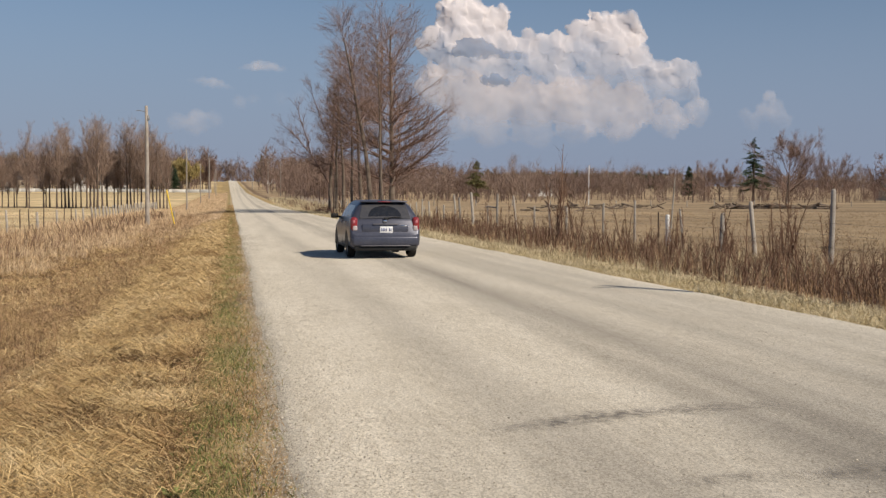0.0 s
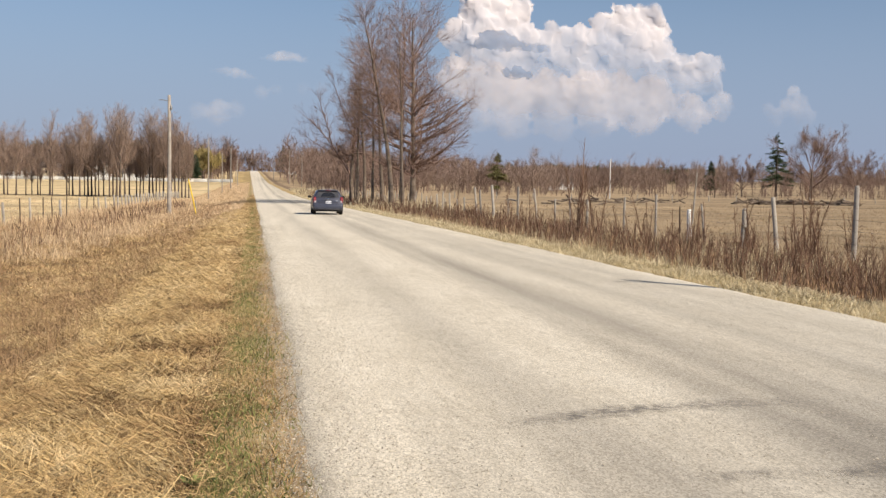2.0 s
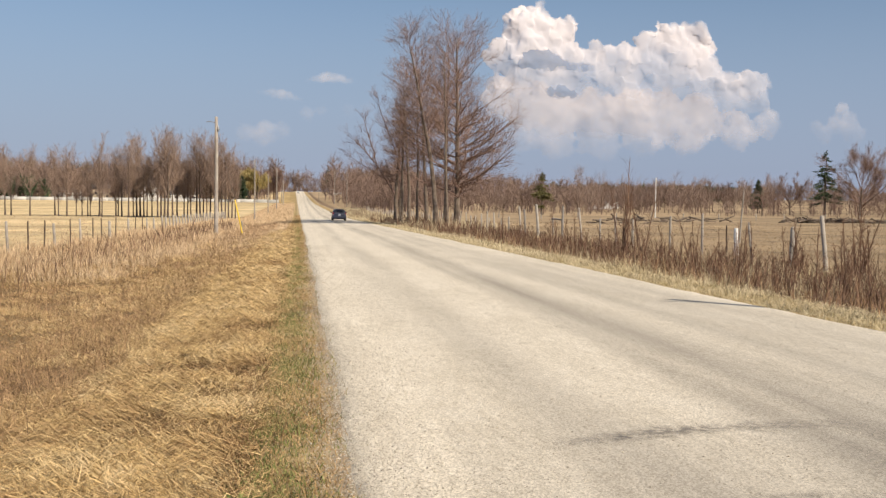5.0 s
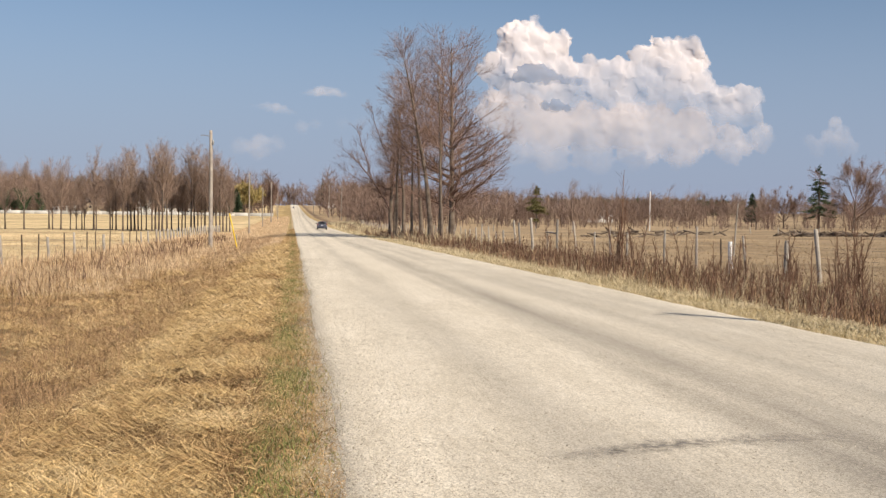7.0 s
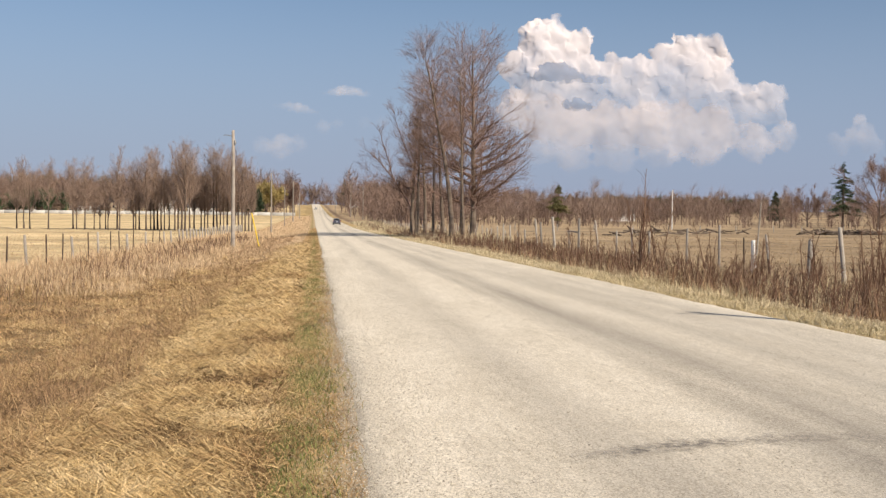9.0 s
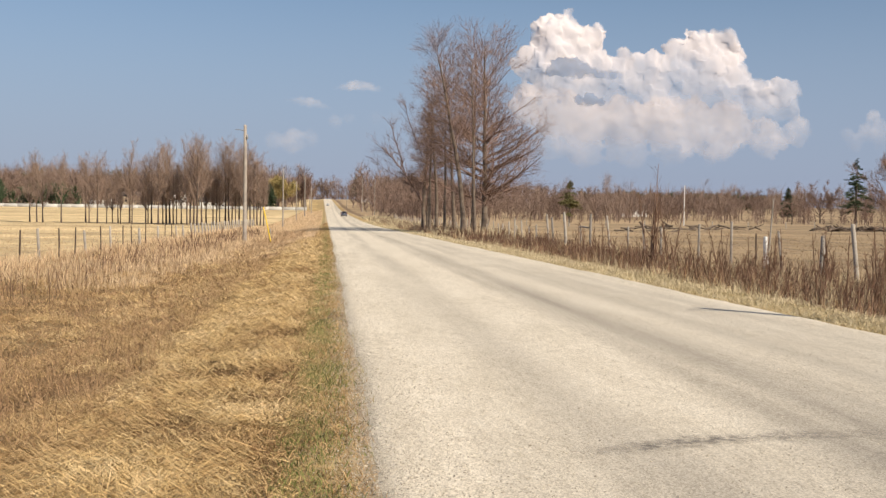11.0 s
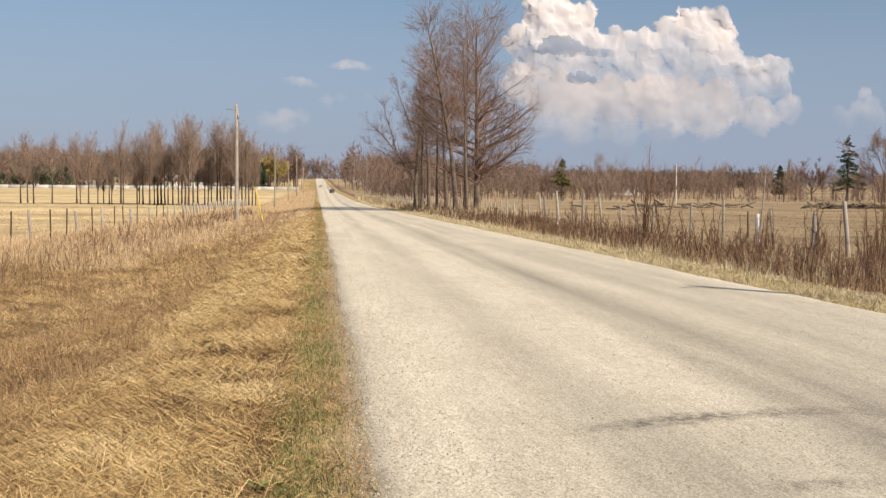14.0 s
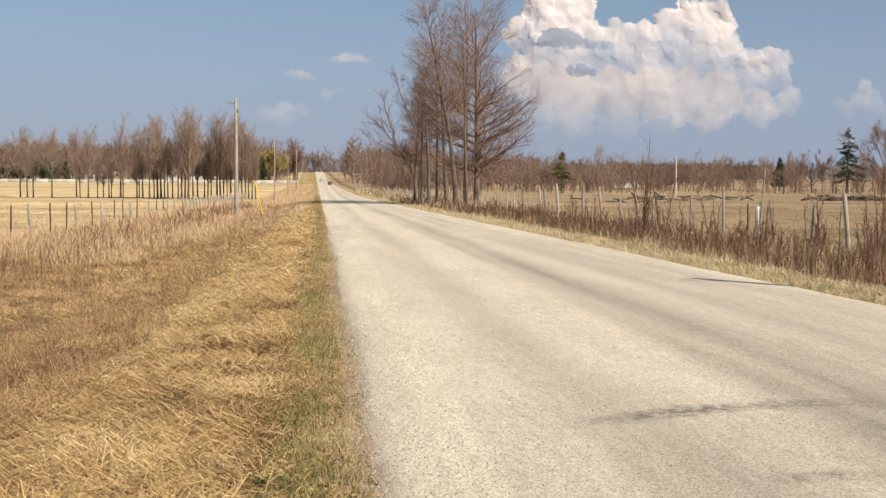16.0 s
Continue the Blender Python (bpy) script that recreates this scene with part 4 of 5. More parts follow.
def conifer(seed, x, y, h, w, mat, label, gaps=0.0, n=260, uneven=(0.55, 1.15)):
    rng = np.random.default_rng(seed)
    ob = new("conifer_tree")
    ob.location = (x, y, float(land(x, y)))
    tagged(ob, label, "tree")
    P, R = trunk_line(rng, h, 0.02 * h, (0, 0), 0.01)
    part("trunk", mesh_np("trunk", *tubes(P, R, 6), M_BARK_DARK, True), ob)
    t = 0.16 + 0.84 * rng.random(n) ** 0.85
    if gaps:
        t = t[(wave(t * 10, 0 * t, seed, 3) > -gaps)]
        n = len(t)
    a = rng.uniform(0, 6.28, n)
    L = w * 0.5 * np.minimum((1 - t) ** 0.8, 0.55 + 1.2 * (t - 0.16)) * rng.uniform(*uneven, n) + 0.12
    k = np.linspace(0, 1, 4)
    B = np.stack([np.cos(a)[:, None] * L[:, None] * k, np.sin(a)[:, None] * L[:, None] * k, h * t[:, None] + L[:, None] * (0.25 * k - 0.5 * k * k)], -1)
    parts = [tubes(B, np.full((n, 1), 0.03) * np.array([1.2, 1, 0.7, 0.3]), 3)]
    m = n * 60
    i = rng.integers(0, n, m)
    s = rng.random(m) ** 0.7
    base = B[i, 0] * (1 - s)[:, None] + B[i, 3] * s[:, None]
    base[:, 2] += L[i] * 0.06 + rng.normal(size=m) * 0.05 * L[i]
    d = np.stack([np.cos(a[i]), np.sin(a[i]), 0 * s], -1) * 0.5 + rng.normal(size=(m, 3)) * 0.6
    d[:, 2] = d[:, 2] * 0.5 + 0.08
    tip = base + d * (0.1 + 0.3 * L[i])[:, None]
    parts.append(ribbons(base, tip, d * 0.0, 0.07 * (0.4 + 0.4 * L[i]) + 0.04, seed))
    part("crown", mesh_np("crown", *join(parts), mat), ob)


conifer(81, 142.8, 330, 10.6, 6.2, M_FIR, "small dark green conical fir in the pasture")
conifer(82, 150.1, 300, 18.8, 9.0, M_FIR, "tall dark green spruce with ragged branches", 0.35, 90, (0.3, 1.5))
conifer(84, 56.1, 252, 9.9, 6.0, M_PINE, "yellowish-green pine at the wood's edge", 0.2, 110, (0.3, 1.4))
conifer(85, -32.5, 520, 15.0, 8.0, M_FIR, "dark spruce behind the poplars")
conifer(87, -27.5, 523, 13.0, 8.0, M_FIR, "dark spruce behind the poplars")
conifer(86, 22.0, 900, 22.0, 9.0, M_FIR, "dark conifer near the road's crest")


def round_spec(h, fine=1.0, fat=0.012):
    return ((14, (0.22, 0.75), (30, 62), lambda t: h * 0.62 * (1.1 - 0.5 * t), 8, 0.07, 0.07, 0.55, 0.04, 5),
            (int(90 * fine), (0.25, 1.0), (20, 45), lambda t: h * 0.22 * (1.1 - 0.4 * t), 5, 0.06, 0.1, 0.5, 0.022, 4),
            (int(520 * fine), (0.2, 1.0), (20, 45), lambda t: h * 0.1, 4, 0.05, 0.08, 0.6, fat * 1.2, 2),
            (int(3000 * fine), (0.1, 1.0), (20, 50), lambda t: h * 0.07, 3, 0.05, 0.08, 0.7, fat, 2))


def fan_spec(h, fine=1.0, fat=0.016):
    """A trunk that soon breaks up into a fan of rising limbs."""
    return ((22, (0.3, 0.98), lambda t: 72 - 46 * t, lambda t: h * 0.64 * (1.05 - 0.1 * t), 9, 0.03, 0.035, 0.5, 0.05, 5),
            (int(130 * fine), (0.25, 1.0), (18, 42), lambda t: h * 0.2 * (1.15 - 0.5 * t), 6, 0.05, 0.06, 0.5, 0.025, 3),
            (int(2200 * fine), (0.2, 1.0), (18, 42), lambda t: h * 0.09, 4, 0.05, 0.06, 0.6, fat * 1.2, 2),
            (int(8000 * fine), (0.15, 1.0), (18, 45), lambda t: h * 0.05, 3, 0.05, 0.07, 0.7, fat, 2))


bare_tree("bare_tree", 91, (150.3, 280), 9.0, 0.6, fan_spec(20, 1.3), "broad leafless maple with a rounded crown", "tree", lean=(0.3, 0))
bare_tree("bare_tree", 92, (176, 300), 6.5, 0.4, fan_spec(15, 0.8), "leafless tree with a rounded crown", "tree")
bare_tree("bare_tree", 93, (188, 290), 6.0, 0.36, fan_spec(14, 0.8), "leafless tree with a rounded crown", "tree")
bare_tree("bare_tree", 83, (139.5, 300), 5.0, 0.26, fan_spec(12, 0.6), "thin leafless tree beside a spruce", "tree")
bare_tree("bare_tree", 94, (137, 305), 10.0, 0.22, round_spec(10, 0.6), "small leafless tree beside a spruce", "tree")
bare_tree("bare_tree", 95, (118, 270), 6.0, 0.14, round_spec(6, 0.4), "small leafless shrub-like tree in the pasture", "tree")
bare_tree("willow_tree", 96, (-20.5, 535), 14.5, 0.4, round_spec(14, 2.6, 0.05), "willow with yellow early-spring twigs", "tree", twig=M_WILLOW)
bare_tree("willow_tree", 97, (-25, 545), 13.0, 0.4, round_spec(13, 2.4, 0.05), "willow with yellow early-spring twigs", "tree", twig=M_WILLOW)
bare_tree("bare_tree", 98, (-11.5, 560), 15.0, 0.4, round_spec(14, 2.0, 0.03), "leafless tree beside the road", "tree")
bare_tree("bare_tree", 99, (-13, 590), 16.0, 0.4, round_spec(15, 2.0, 0.03), "leafless tree beside the road", "tree")


def woods(name, label, seed, xy, h0, h1, fat, mat=None, limbs=12, twigs=140):
    """Many leafless trees far off, as one wood."""
    rng = np.random.default_rng(seed)
    xy = np.asarray(xy)
    xy = xy[np.abs(xy[:, 0] - drift(xy[:, 1]) - 3.8) > np.where(xy[:, 1] > 1110, -1, 11)]
    n = len(xy)
    h = (h0 * 0.45 + (h1 - h0 * 0.45) * rng.beta(2.2, 1.6, n)) * (0.9 + 0.15 * wave(xy[:, 0], xy[:, 1], seed, 40))
    t = np.linspace(0, 1, 4)
    z = land(xy[:, 0], xy[:, 1])
    P = np.stack([xy[:, :1] + rng.normal(size=(n, 1)) * 0.05 * h[:, None] * t, xy[:, 1:] + 0 * t, z[:, None] + h[:, None] * t * 0.8 - 0.2], -1)
    R = (h * 0.009)[:, None] * np.array([1.2, 0.9, 0.6, 0.2])
    hm = (h0 + h1) / 2
    parts = [tubes(P, R, 4)]
    Q, q = grow(rng, P, R, n * limbs, (0.12, 1.0), (20, 60), lambda t: hm * 0.4 * (1.1 - 0.6 * t), 4, 0.12, 0.12, 0.5, fat * 0.8)
    parts.append(tubes(Q, q, 2))
    Q, q = grow(rng, Q, q, n * twigs, (0.1, 1.0), (20, 60), lambda t: hm * 0.2 + 0 * t, 2, 0.1, 0.12, 0.6, fat * 0.5)
    parts.append(tubes(Q, q, 2))
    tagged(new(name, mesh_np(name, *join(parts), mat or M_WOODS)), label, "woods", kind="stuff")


def strip(seed, n, a, b, width):
    r = np.random.default_rng(seed)
    t = r.random((n, 1))
    return np.array(a) * (1 - t) + np.array(b) * t + r.normal(size=(n, 2)) * np.array(width)


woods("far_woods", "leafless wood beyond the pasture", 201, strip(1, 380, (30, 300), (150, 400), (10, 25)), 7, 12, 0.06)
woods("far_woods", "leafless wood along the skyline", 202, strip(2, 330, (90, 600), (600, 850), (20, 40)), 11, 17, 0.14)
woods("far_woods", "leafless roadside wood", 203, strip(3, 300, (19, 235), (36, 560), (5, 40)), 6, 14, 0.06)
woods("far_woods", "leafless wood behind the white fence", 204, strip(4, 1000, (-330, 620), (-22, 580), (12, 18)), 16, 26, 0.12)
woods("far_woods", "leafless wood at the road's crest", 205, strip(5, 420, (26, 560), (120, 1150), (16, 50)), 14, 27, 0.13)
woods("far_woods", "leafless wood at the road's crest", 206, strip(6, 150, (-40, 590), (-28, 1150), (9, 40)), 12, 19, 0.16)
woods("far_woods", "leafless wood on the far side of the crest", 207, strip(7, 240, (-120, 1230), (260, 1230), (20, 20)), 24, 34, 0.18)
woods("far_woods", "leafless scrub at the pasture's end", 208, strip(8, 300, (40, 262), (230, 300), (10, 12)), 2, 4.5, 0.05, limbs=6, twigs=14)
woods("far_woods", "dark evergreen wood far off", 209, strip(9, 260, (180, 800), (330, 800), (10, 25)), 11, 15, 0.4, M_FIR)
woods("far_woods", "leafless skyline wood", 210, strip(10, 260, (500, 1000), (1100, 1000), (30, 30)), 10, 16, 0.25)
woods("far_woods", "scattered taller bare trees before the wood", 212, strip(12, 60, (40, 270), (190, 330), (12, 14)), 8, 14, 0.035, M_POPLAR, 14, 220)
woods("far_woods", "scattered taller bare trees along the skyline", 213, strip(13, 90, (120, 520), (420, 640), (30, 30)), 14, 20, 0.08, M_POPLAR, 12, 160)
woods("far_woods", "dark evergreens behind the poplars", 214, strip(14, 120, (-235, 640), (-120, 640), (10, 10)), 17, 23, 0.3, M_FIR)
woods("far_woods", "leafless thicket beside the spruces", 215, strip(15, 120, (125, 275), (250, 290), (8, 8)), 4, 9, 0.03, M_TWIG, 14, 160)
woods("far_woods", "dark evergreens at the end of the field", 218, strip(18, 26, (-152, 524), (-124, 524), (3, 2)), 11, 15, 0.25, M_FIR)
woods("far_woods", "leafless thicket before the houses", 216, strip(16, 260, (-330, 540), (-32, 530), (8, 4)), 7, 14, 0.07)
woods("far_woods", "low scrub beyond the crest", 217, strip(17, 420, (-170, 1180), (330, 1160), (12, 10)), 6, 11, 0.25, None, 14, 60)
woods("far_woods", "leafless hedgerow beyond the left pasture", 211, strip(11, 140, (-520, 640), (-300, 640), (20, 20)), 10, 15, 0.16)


# ---------------------------------------------------------------- cars
def rbox(size, at, bevel=0.01, seg=2, name="piece", mat=None):
    bm = bmesh.new()
    bmesh.ops.create_cube(bm, size=1.0, matrix=Matrix.Translation(at) @ Matrix.Diagonal((*size, 1)))
    if bevel:
        bmesh.ops.bevel(bm, geom=bm.edges[:], offset=bevel, segments=seg, affect="EDGES", profile=0.5)
    me = bpy.data.meshes.new(name)
    bm.to_mesh(me)
    bm.free()
    me.materials.append(mat)
    me.polygons.foreach_set("use_smooth", [True] * len(me.polygons))
    return me


M_GLASS = material("car_glass", ((0.012, 0.013, 0.015), (0.03, 0.03, 0.032)), 0.05, 1.0, spec=0.8)
M_DUSTY = material("dusty_glass", ((0.05, 0.05, 0.057), (0.09, 0.088, 0.09)), 0.2, 4.0, spec=0.7)
M_BLACK = material("black_plastic", ((0.012, 0.012, 0.012), (0.02, 0.02, 0.02)), 0.6, 6.0)
M_TYRE = material("tyre", ((0.014, 0.013, 0.012), (0.03, 0.028, 0.025)), 0.9, 8.0)
M_RIM = material("rim", ((0.25, 0.25, 0.26), (0.4, 0.4, 0.41)), 0.35, 6.0, metal=0.9)
M_RED = material("tail_red", ((0.2, 0.02, 0.025), (0.3, 0.035, 0.04)), 0.12, 3.0, spec=0.6)
M_PINK = material("pink_lens", ((0.5, 0.16, 0.18), (0.6, 0.24, 0.26)), 0.12, 3.0, spec=0.7)
M_CLEAR = material("clear_lens", ((0.4, 0.33, 0.34), (0.5, 0.44, 0.44)), 0.1, 3.0, spec=0.7)
M_CHROME = material("chrome", ((0.6, 0.6, 0.62), (0.75, 0.75, 0.77)), 0.15, 4.0, metal=1.0)
M_PLATE = material("plate", ((0.7, 0.71, 0.74), (0.78, 0.79, 0.8)), 0.4, 4.0)
M_BAR = material("plate_bars", ((0.05, 0.07, 0.2), (0.07, 0.09, 0.24)), 0.5, 4.0)
M_DUST = material("dusty_paint", ((0.1, 0.1, 0.12), (0.16, 0.155, 0.17)), 0.5, 3.0, metal=0.2)
M_PAINT_PALE = material("car_paint_pale", ((0.5, 0.5, 0.5), (0.56, 0.56, 0.56)), 0.3, 1.0, spec=0.6)

STATION = np.array((
    # y, underside, belt, top, half widths at sill, belt and top
    (-2.04, 0.36, 0.56, 0.60, 0.70, 0.72, 0.64), (-2.01, 0.26, 0.60, 0.66, 0.80, 0.80, 0.70), (-1.95, 0.24, 0.86, 0.92, 0.84, 0.83, 0.70),
    (-1.80, 0.24, 0.95, 1.18, 0.85, 0.83, 0.665), (-1.66, 0.23, 0.96, 1.34, 0.85, 0.82, 0.61), (-1.50, 0.23, 0.96, 1.385, 0.85, 0.82, 0.59),
    (-0.90, 0.22, 0.96, 1.415, 0.85, 0.82, 0.585), (0.00, 0.22, 0.95, 1.42, 0.85, 0.82, 0.58), (0.45, 0.22, 0.94, 1.38, 0.85, 0.82, 0.58),
    (0.90, 0.22, 0.93, 1.20, 0.85, 0.81, 0.60), (1.25, 0.22, 0.91, 0.97, 0.84, 0.79, 0.66), (1.70, 0.23, 0.82, 0.88, 0.83, 0.76, 0.66),
    (2.00, 0.28, 0.70, 0.76, 0.76, 0.70, 0.60), (2.10, 0.36, 0.58, 0.62, 0.62, 0.60, 0.5)))


def station(y):
    return [np.interp(y, STATION[:, 0], STATION[:, k]) for k in range(1, 7)]


def ring(y):
    z0, zb, zt, ws, wb, wt = station(y)
    zr = np.maximum(zt - 0.07, zb + 0.01)
    return [(0, z0), (ws - 0.1, z0), (ws, z0 + 0.09), (ws + 0.012, 0.55 * z0 + 0.45 * zb), (ws + 0.004, zb - 0.1), (wb, zb), (0.5 * (wb + wt) + 0.035, 0.5 * (zb + zr)), (wt + 0.03, zr), (wt - 0.07, zt - 0.012), (0, zt)]


def car_body():
    ys = np.unique(np.concatenate([np.linspace(-2.04, 2.10, 44), STATION[:, 0]]))
    V = []
    for y in ys:
        h = ring(y)
        V += [(x, y, z) for x, z in h] + [(-x, y, z) for x, z in h[-2:0:-1]]
    k = len(V) // len(ys)
    F = []
    for i in range(len(ys) - 1):
        for j in range(k):
            a, b = i * k + j, i * k + (j + 1) % k
            F += [(a, b, b + k), (a, b + k, a + k)]
    for i in (0, len(ys) - 1):
        c = len(V)
        V.append((0, ys[i], 0.5))
        for j in range(k):
            a, b = i * k + j, i * k + (j + 1) % k
            F.append((a, c, b) if i == 0 else (a, b, c))
    return np.array(V), np.array(F)


def panel(P):
    """A grid of points as a smooth panel."""
    n, m, _ = P.shape
    q = grid_faces(m, n)
    return P.reshape(-1, 3), np.concatenate([q[:, [0, 1, 2]], q[:, [0, 2, 3]]])


def side_window(y0, y1, side, slant0=0.0, slant1=0.0):
    rows = []
    for s in np.linspace(0.1, 0.86, 5):
        row = []
        for t in np.linspace(0, 1, 6):
            y = (y0 + slant0 * s) * (1 - t) + (y1 + slant1 * s) * t
            h = ring(y)
            (xa, za), (xm, zm), (xb, zb) = h[5], h[6], h[7]
            x = np.interp(s, (0, 0.5, 1), (xa, xm, xb)) + 0.006
            row.append((side * x, y, np.interp(s, (0, 0.5, 1), (za, zm, zb))))
        rows.append(row)
    return panel(np.array(rows))


def rear_window(lo=0.0, hi=1.0, wide=lambda v: 1.0, lift=0.0):
    rows = []
    for v in np.linspace(lo, hi, 8):
        y = -1.925 + 0.22 * v
        z0, zb, zt, ws, wb, wt = station(y)
        row = []
        for u in np.linspace(-1, 1, 11):
            x = u * (wt - 0.075 - 0.03 * v) * wide(v)
            zz = np.interp(abs(x), (0, wt - 0.07, wt + 0.03), (zt, zt - 0.012, max(zt - 0.07, zb + 0.01)))
            row.append((x, y - 0.012 - lift, zz + 0.012 + lift))
        rows.append(row)
    return panel(np.array(rows))


def build_car(paint, label, name="hatchback_car"):
    car = new(name)
    tagged(car, label, "car")
    body = part("body", mesh_np("body", *car_body(), paint, True), car)

    def add(nm, me, parent=None, lab=""):
        return part(nm, me, parent or car, lab)

    add("rear_window", mesh_np("rear_window", *rear_window(), M_DUSTY, True), None, "dusty tinted rear window")
    add("wiped_glass", mesh_np("wiped_glass", *rear_window(0.12, 0.88, lambda v: 0.66 * math.sqrt(max(0.02, 1 - ((v - 0.12) / 0.78) ** 2)), 0.004), M_GLASS, True), None, "dark arc of glass wiped clean")
    for s in (-1, 1):
        for y0, y1, a, b in ((-1.62, -1.12, 0.16, 0.05), (-1.06, -0.25, 0.0, 0.0), (-0.19, 0.72, 0.0, -0.36)):
            add("side_window", mesh_np("side_window", *side_window(y0, y1, s, a, b), M_GLASS, True))
    # windscreen
    rows = []
    for v in np.linspace(0, 1, 5):
        y = 1.16 - 0.62 * v
        wt, zt = station(y)[5], station(y)[2]
        rows.append([(u * (wt - 0.05), y + 0.006, zt + 0.008 - 0.02 * u * u) for u in np.linspace(-1, 1, 7)])
    add("windscreen", mesh_np("windscreen", *panel(np.array(rows)), M_GLASS, True))
    bumper = add("rear_bumper", rbox((1.62, 0.16, 0.26), (0, -2.0, 0.43), 0.07, 4, "rear_bumper", paint))
    add("bumper_lip", rbox((1.2, 0.05, 0.028), (0, -2.075, 0.315), 0.008, 2, "bumper_lip", M_DUST), bumper, "dusty grey strip low on the bumper")
    add("valance", rbox((1.5, 0.12, 0.12), (0, -1.98, 0.25), 0.03, 2, "valance", M_BLACK), bumper)
    front = add("front_bumper", rbox((1.5, 0.16, 0.3), (0, 2.05, 0.42), 0.07, 4, "front_bumper", paint))
    add("grille", rbox((0.8, 0.04, 0.12), (0, 2.13, 0.48), 0.01, 2, "grille", M_BLACK), front)
    for s in (-1, 1):
        add("headlight", rbox((0.3, 0.14, 0.15), (s * 0.56, 2.0, 0.66), 0.03, 3, "headlight", M_CLEAR))
        lamp = add("tail_light", rbox((0.18, 0.24, 0.37), (s * 0.752, -1.885, 0.82), 0.08, 5, "tail_light", M_RED), None, "red tail light with a clear lower lens")
        add("lens", rbox((0.12, 0.06, 0.13), (s * 0.735, -1.985, 0.735), 0.035, 4, "lens", M_CLEAR), lamp)
        add("inner_lens", rbox((0.07, 0.05, 0.08), (s * 0.76, -1.99, 0.89), 0.03, 4, "inner_lens", M_PINK), lamp)
        mir = add("mirror", rbox((0.2, 0.11, 0.13), (s * 0.97, 0.62, 1.0), 0.035, 3, "mirror", M_BLACK))
        add("mirror_foot", rbox((0.12, 0.05, 0.05), (s * 0.85, 0.64, 0.97), 0.012, 2, "mirror_foot", M_BLACK), mir)
        for y in (-0.95, -0.02):
            add("door_handle", rbox((0.03, 0.17, 0.03), (s * 0.858, y, 0.84), 0.008, 2, "door_handle", paint))
        for y in (-1.1, -0.22):
            add("door_seam", rbox((0.012, 0.012, 0.6), (s * 0.853, y, 0.6), 0.0, 1, "door_seam", M_BLACK))
        add("side_sill", rbox((0.05, 2.0, 0.07), (s * 0.83, 0.05, 0.27), 0.015, 2, "side_sill", M_BLACK))
        for y in (-1.23, 1.3):
            # flat black half disc that stands for the shade inside the wheel arch
            arch = np.array([[[s * 0.862, y + 0.36 * math.cos(a) * q, 0.31 + 0.37 * math.sin(a) * q] for a in np.linspace(-0.25, math.pi + 0.25, 15)] for q in (0.02, 1.0)])
            add("wheel_arch_shade", mesh_np("wheel_arch_shade", *panel(arch), M_BLACK, True))
    hatch = add("hatch_panel", rbox((1.12, 0.03, 0.24), (0, -2.0, 0.71), 0.012, 2, "hatch_panel", paint))
    plate = add("number_plate", rbox((0.31, 0.012, 0.155), (0.02, -2.03, 0.70), 0.006, 2, "number_plate", M_PLATE), None, "pale number plate with dark bars")
    for k in range(7):
        if k != 4:
            add("plate_bar", rbox((0.022, 0.004, 0.07), (-0.09 + 0.037 * k, -2.037, 0.695), 0, 1, "plate_bar", M_BAR), plate)
    add("hatch_trim", rbox((0.62, 0.025, 0.035), (0, -2.03, 0.83), 0.008, 2, "hatch_trim", M_DUST), hatch)
    add("badge", rbox((0.09, 0.012, 0.06), (0, -1.985, 0.90), 0.005, 2, "badge", M_CHROME), hatch)
    add("maker_bar", rbox((0.16, 0.01, 0.03), (0.46, -2.018, 0.79), 0.003, 1, "maker_bar", M_CHROME), hatch, "small chrome name bar")
    spo = add("roof_spoiler", rbox((1.14, 0.22, 0.035), (0, -1.66, 1.372), 0.014, 3, "roof_spoiler", paint))
    add("brake_light", rbox((0.3, 0.012, 0.02), (0, -1.776, 1.37), 0.003, 1, "brake_light", M_RED), spo)
    add("wiper", mesh_np("wiper", *tubes(np.array([[[0.02, -1.97, 0.97], [0.2, -1.955, 1.0], [0.4, -1.95, 0.99]]]), np.array([[0.016, 0.01, 0.008]]), 5), M_BLACK))
    add("wiper_hub", rbox((0.1, 0.05, 0.05), (0.02, -1.975, 0.965), 0.015, 2, "wiper_hub", M_BLACK))
    add("antenna", mesh_np("antenna", *tubes(np.array([[[0, -1.35, 1.395], [0, -1.42, 1.46], [0, -1.5, 1.53]]]), np.array([[0.012, 0.005, 0.003]]), 5), M_BLACK))
    add("exhaust", mesh_np("exhaust", *tubes(np.array([[[0.45, -1.6, 0.24], [0.45, -1.9, 0.24], [0.45, -2.06, 0.23]]]), np.array([[0.03, 0.03, 0.033]]), 8), M_RIM, True))
    add("underbody", rbox((1.4, 3.6, 0.12), (0, 0, 0.24), 0.03, 2, "underbody", M_BLACK))
    wheels = []
    a = np.linspace(0, 2 * math.pi, 29)
    prof = np.array(((0.19, -0.07), (0.21, -0.085), (0.27, -0.1), (0.3, -0.085), (0.308, -0.05), (0.308, 0.05), (0.3, 0.085), (0.27, 0.1), (0.21, 0.085), (0.19, 0.07)))
    tyre = panel(np.array([[(x, r * math.cos(t), r * math.sin(t)) for t in a] for r, x in prof]))
    disc = panel(np.array([[(x, r * math.cos(t), r * math.sin(t)) for t in a] for r, x in ((0.195, -0.075), (0.18, -0.06), (0.06, -0.05), (0.03, -0.07), (0.001, -0.07))]))
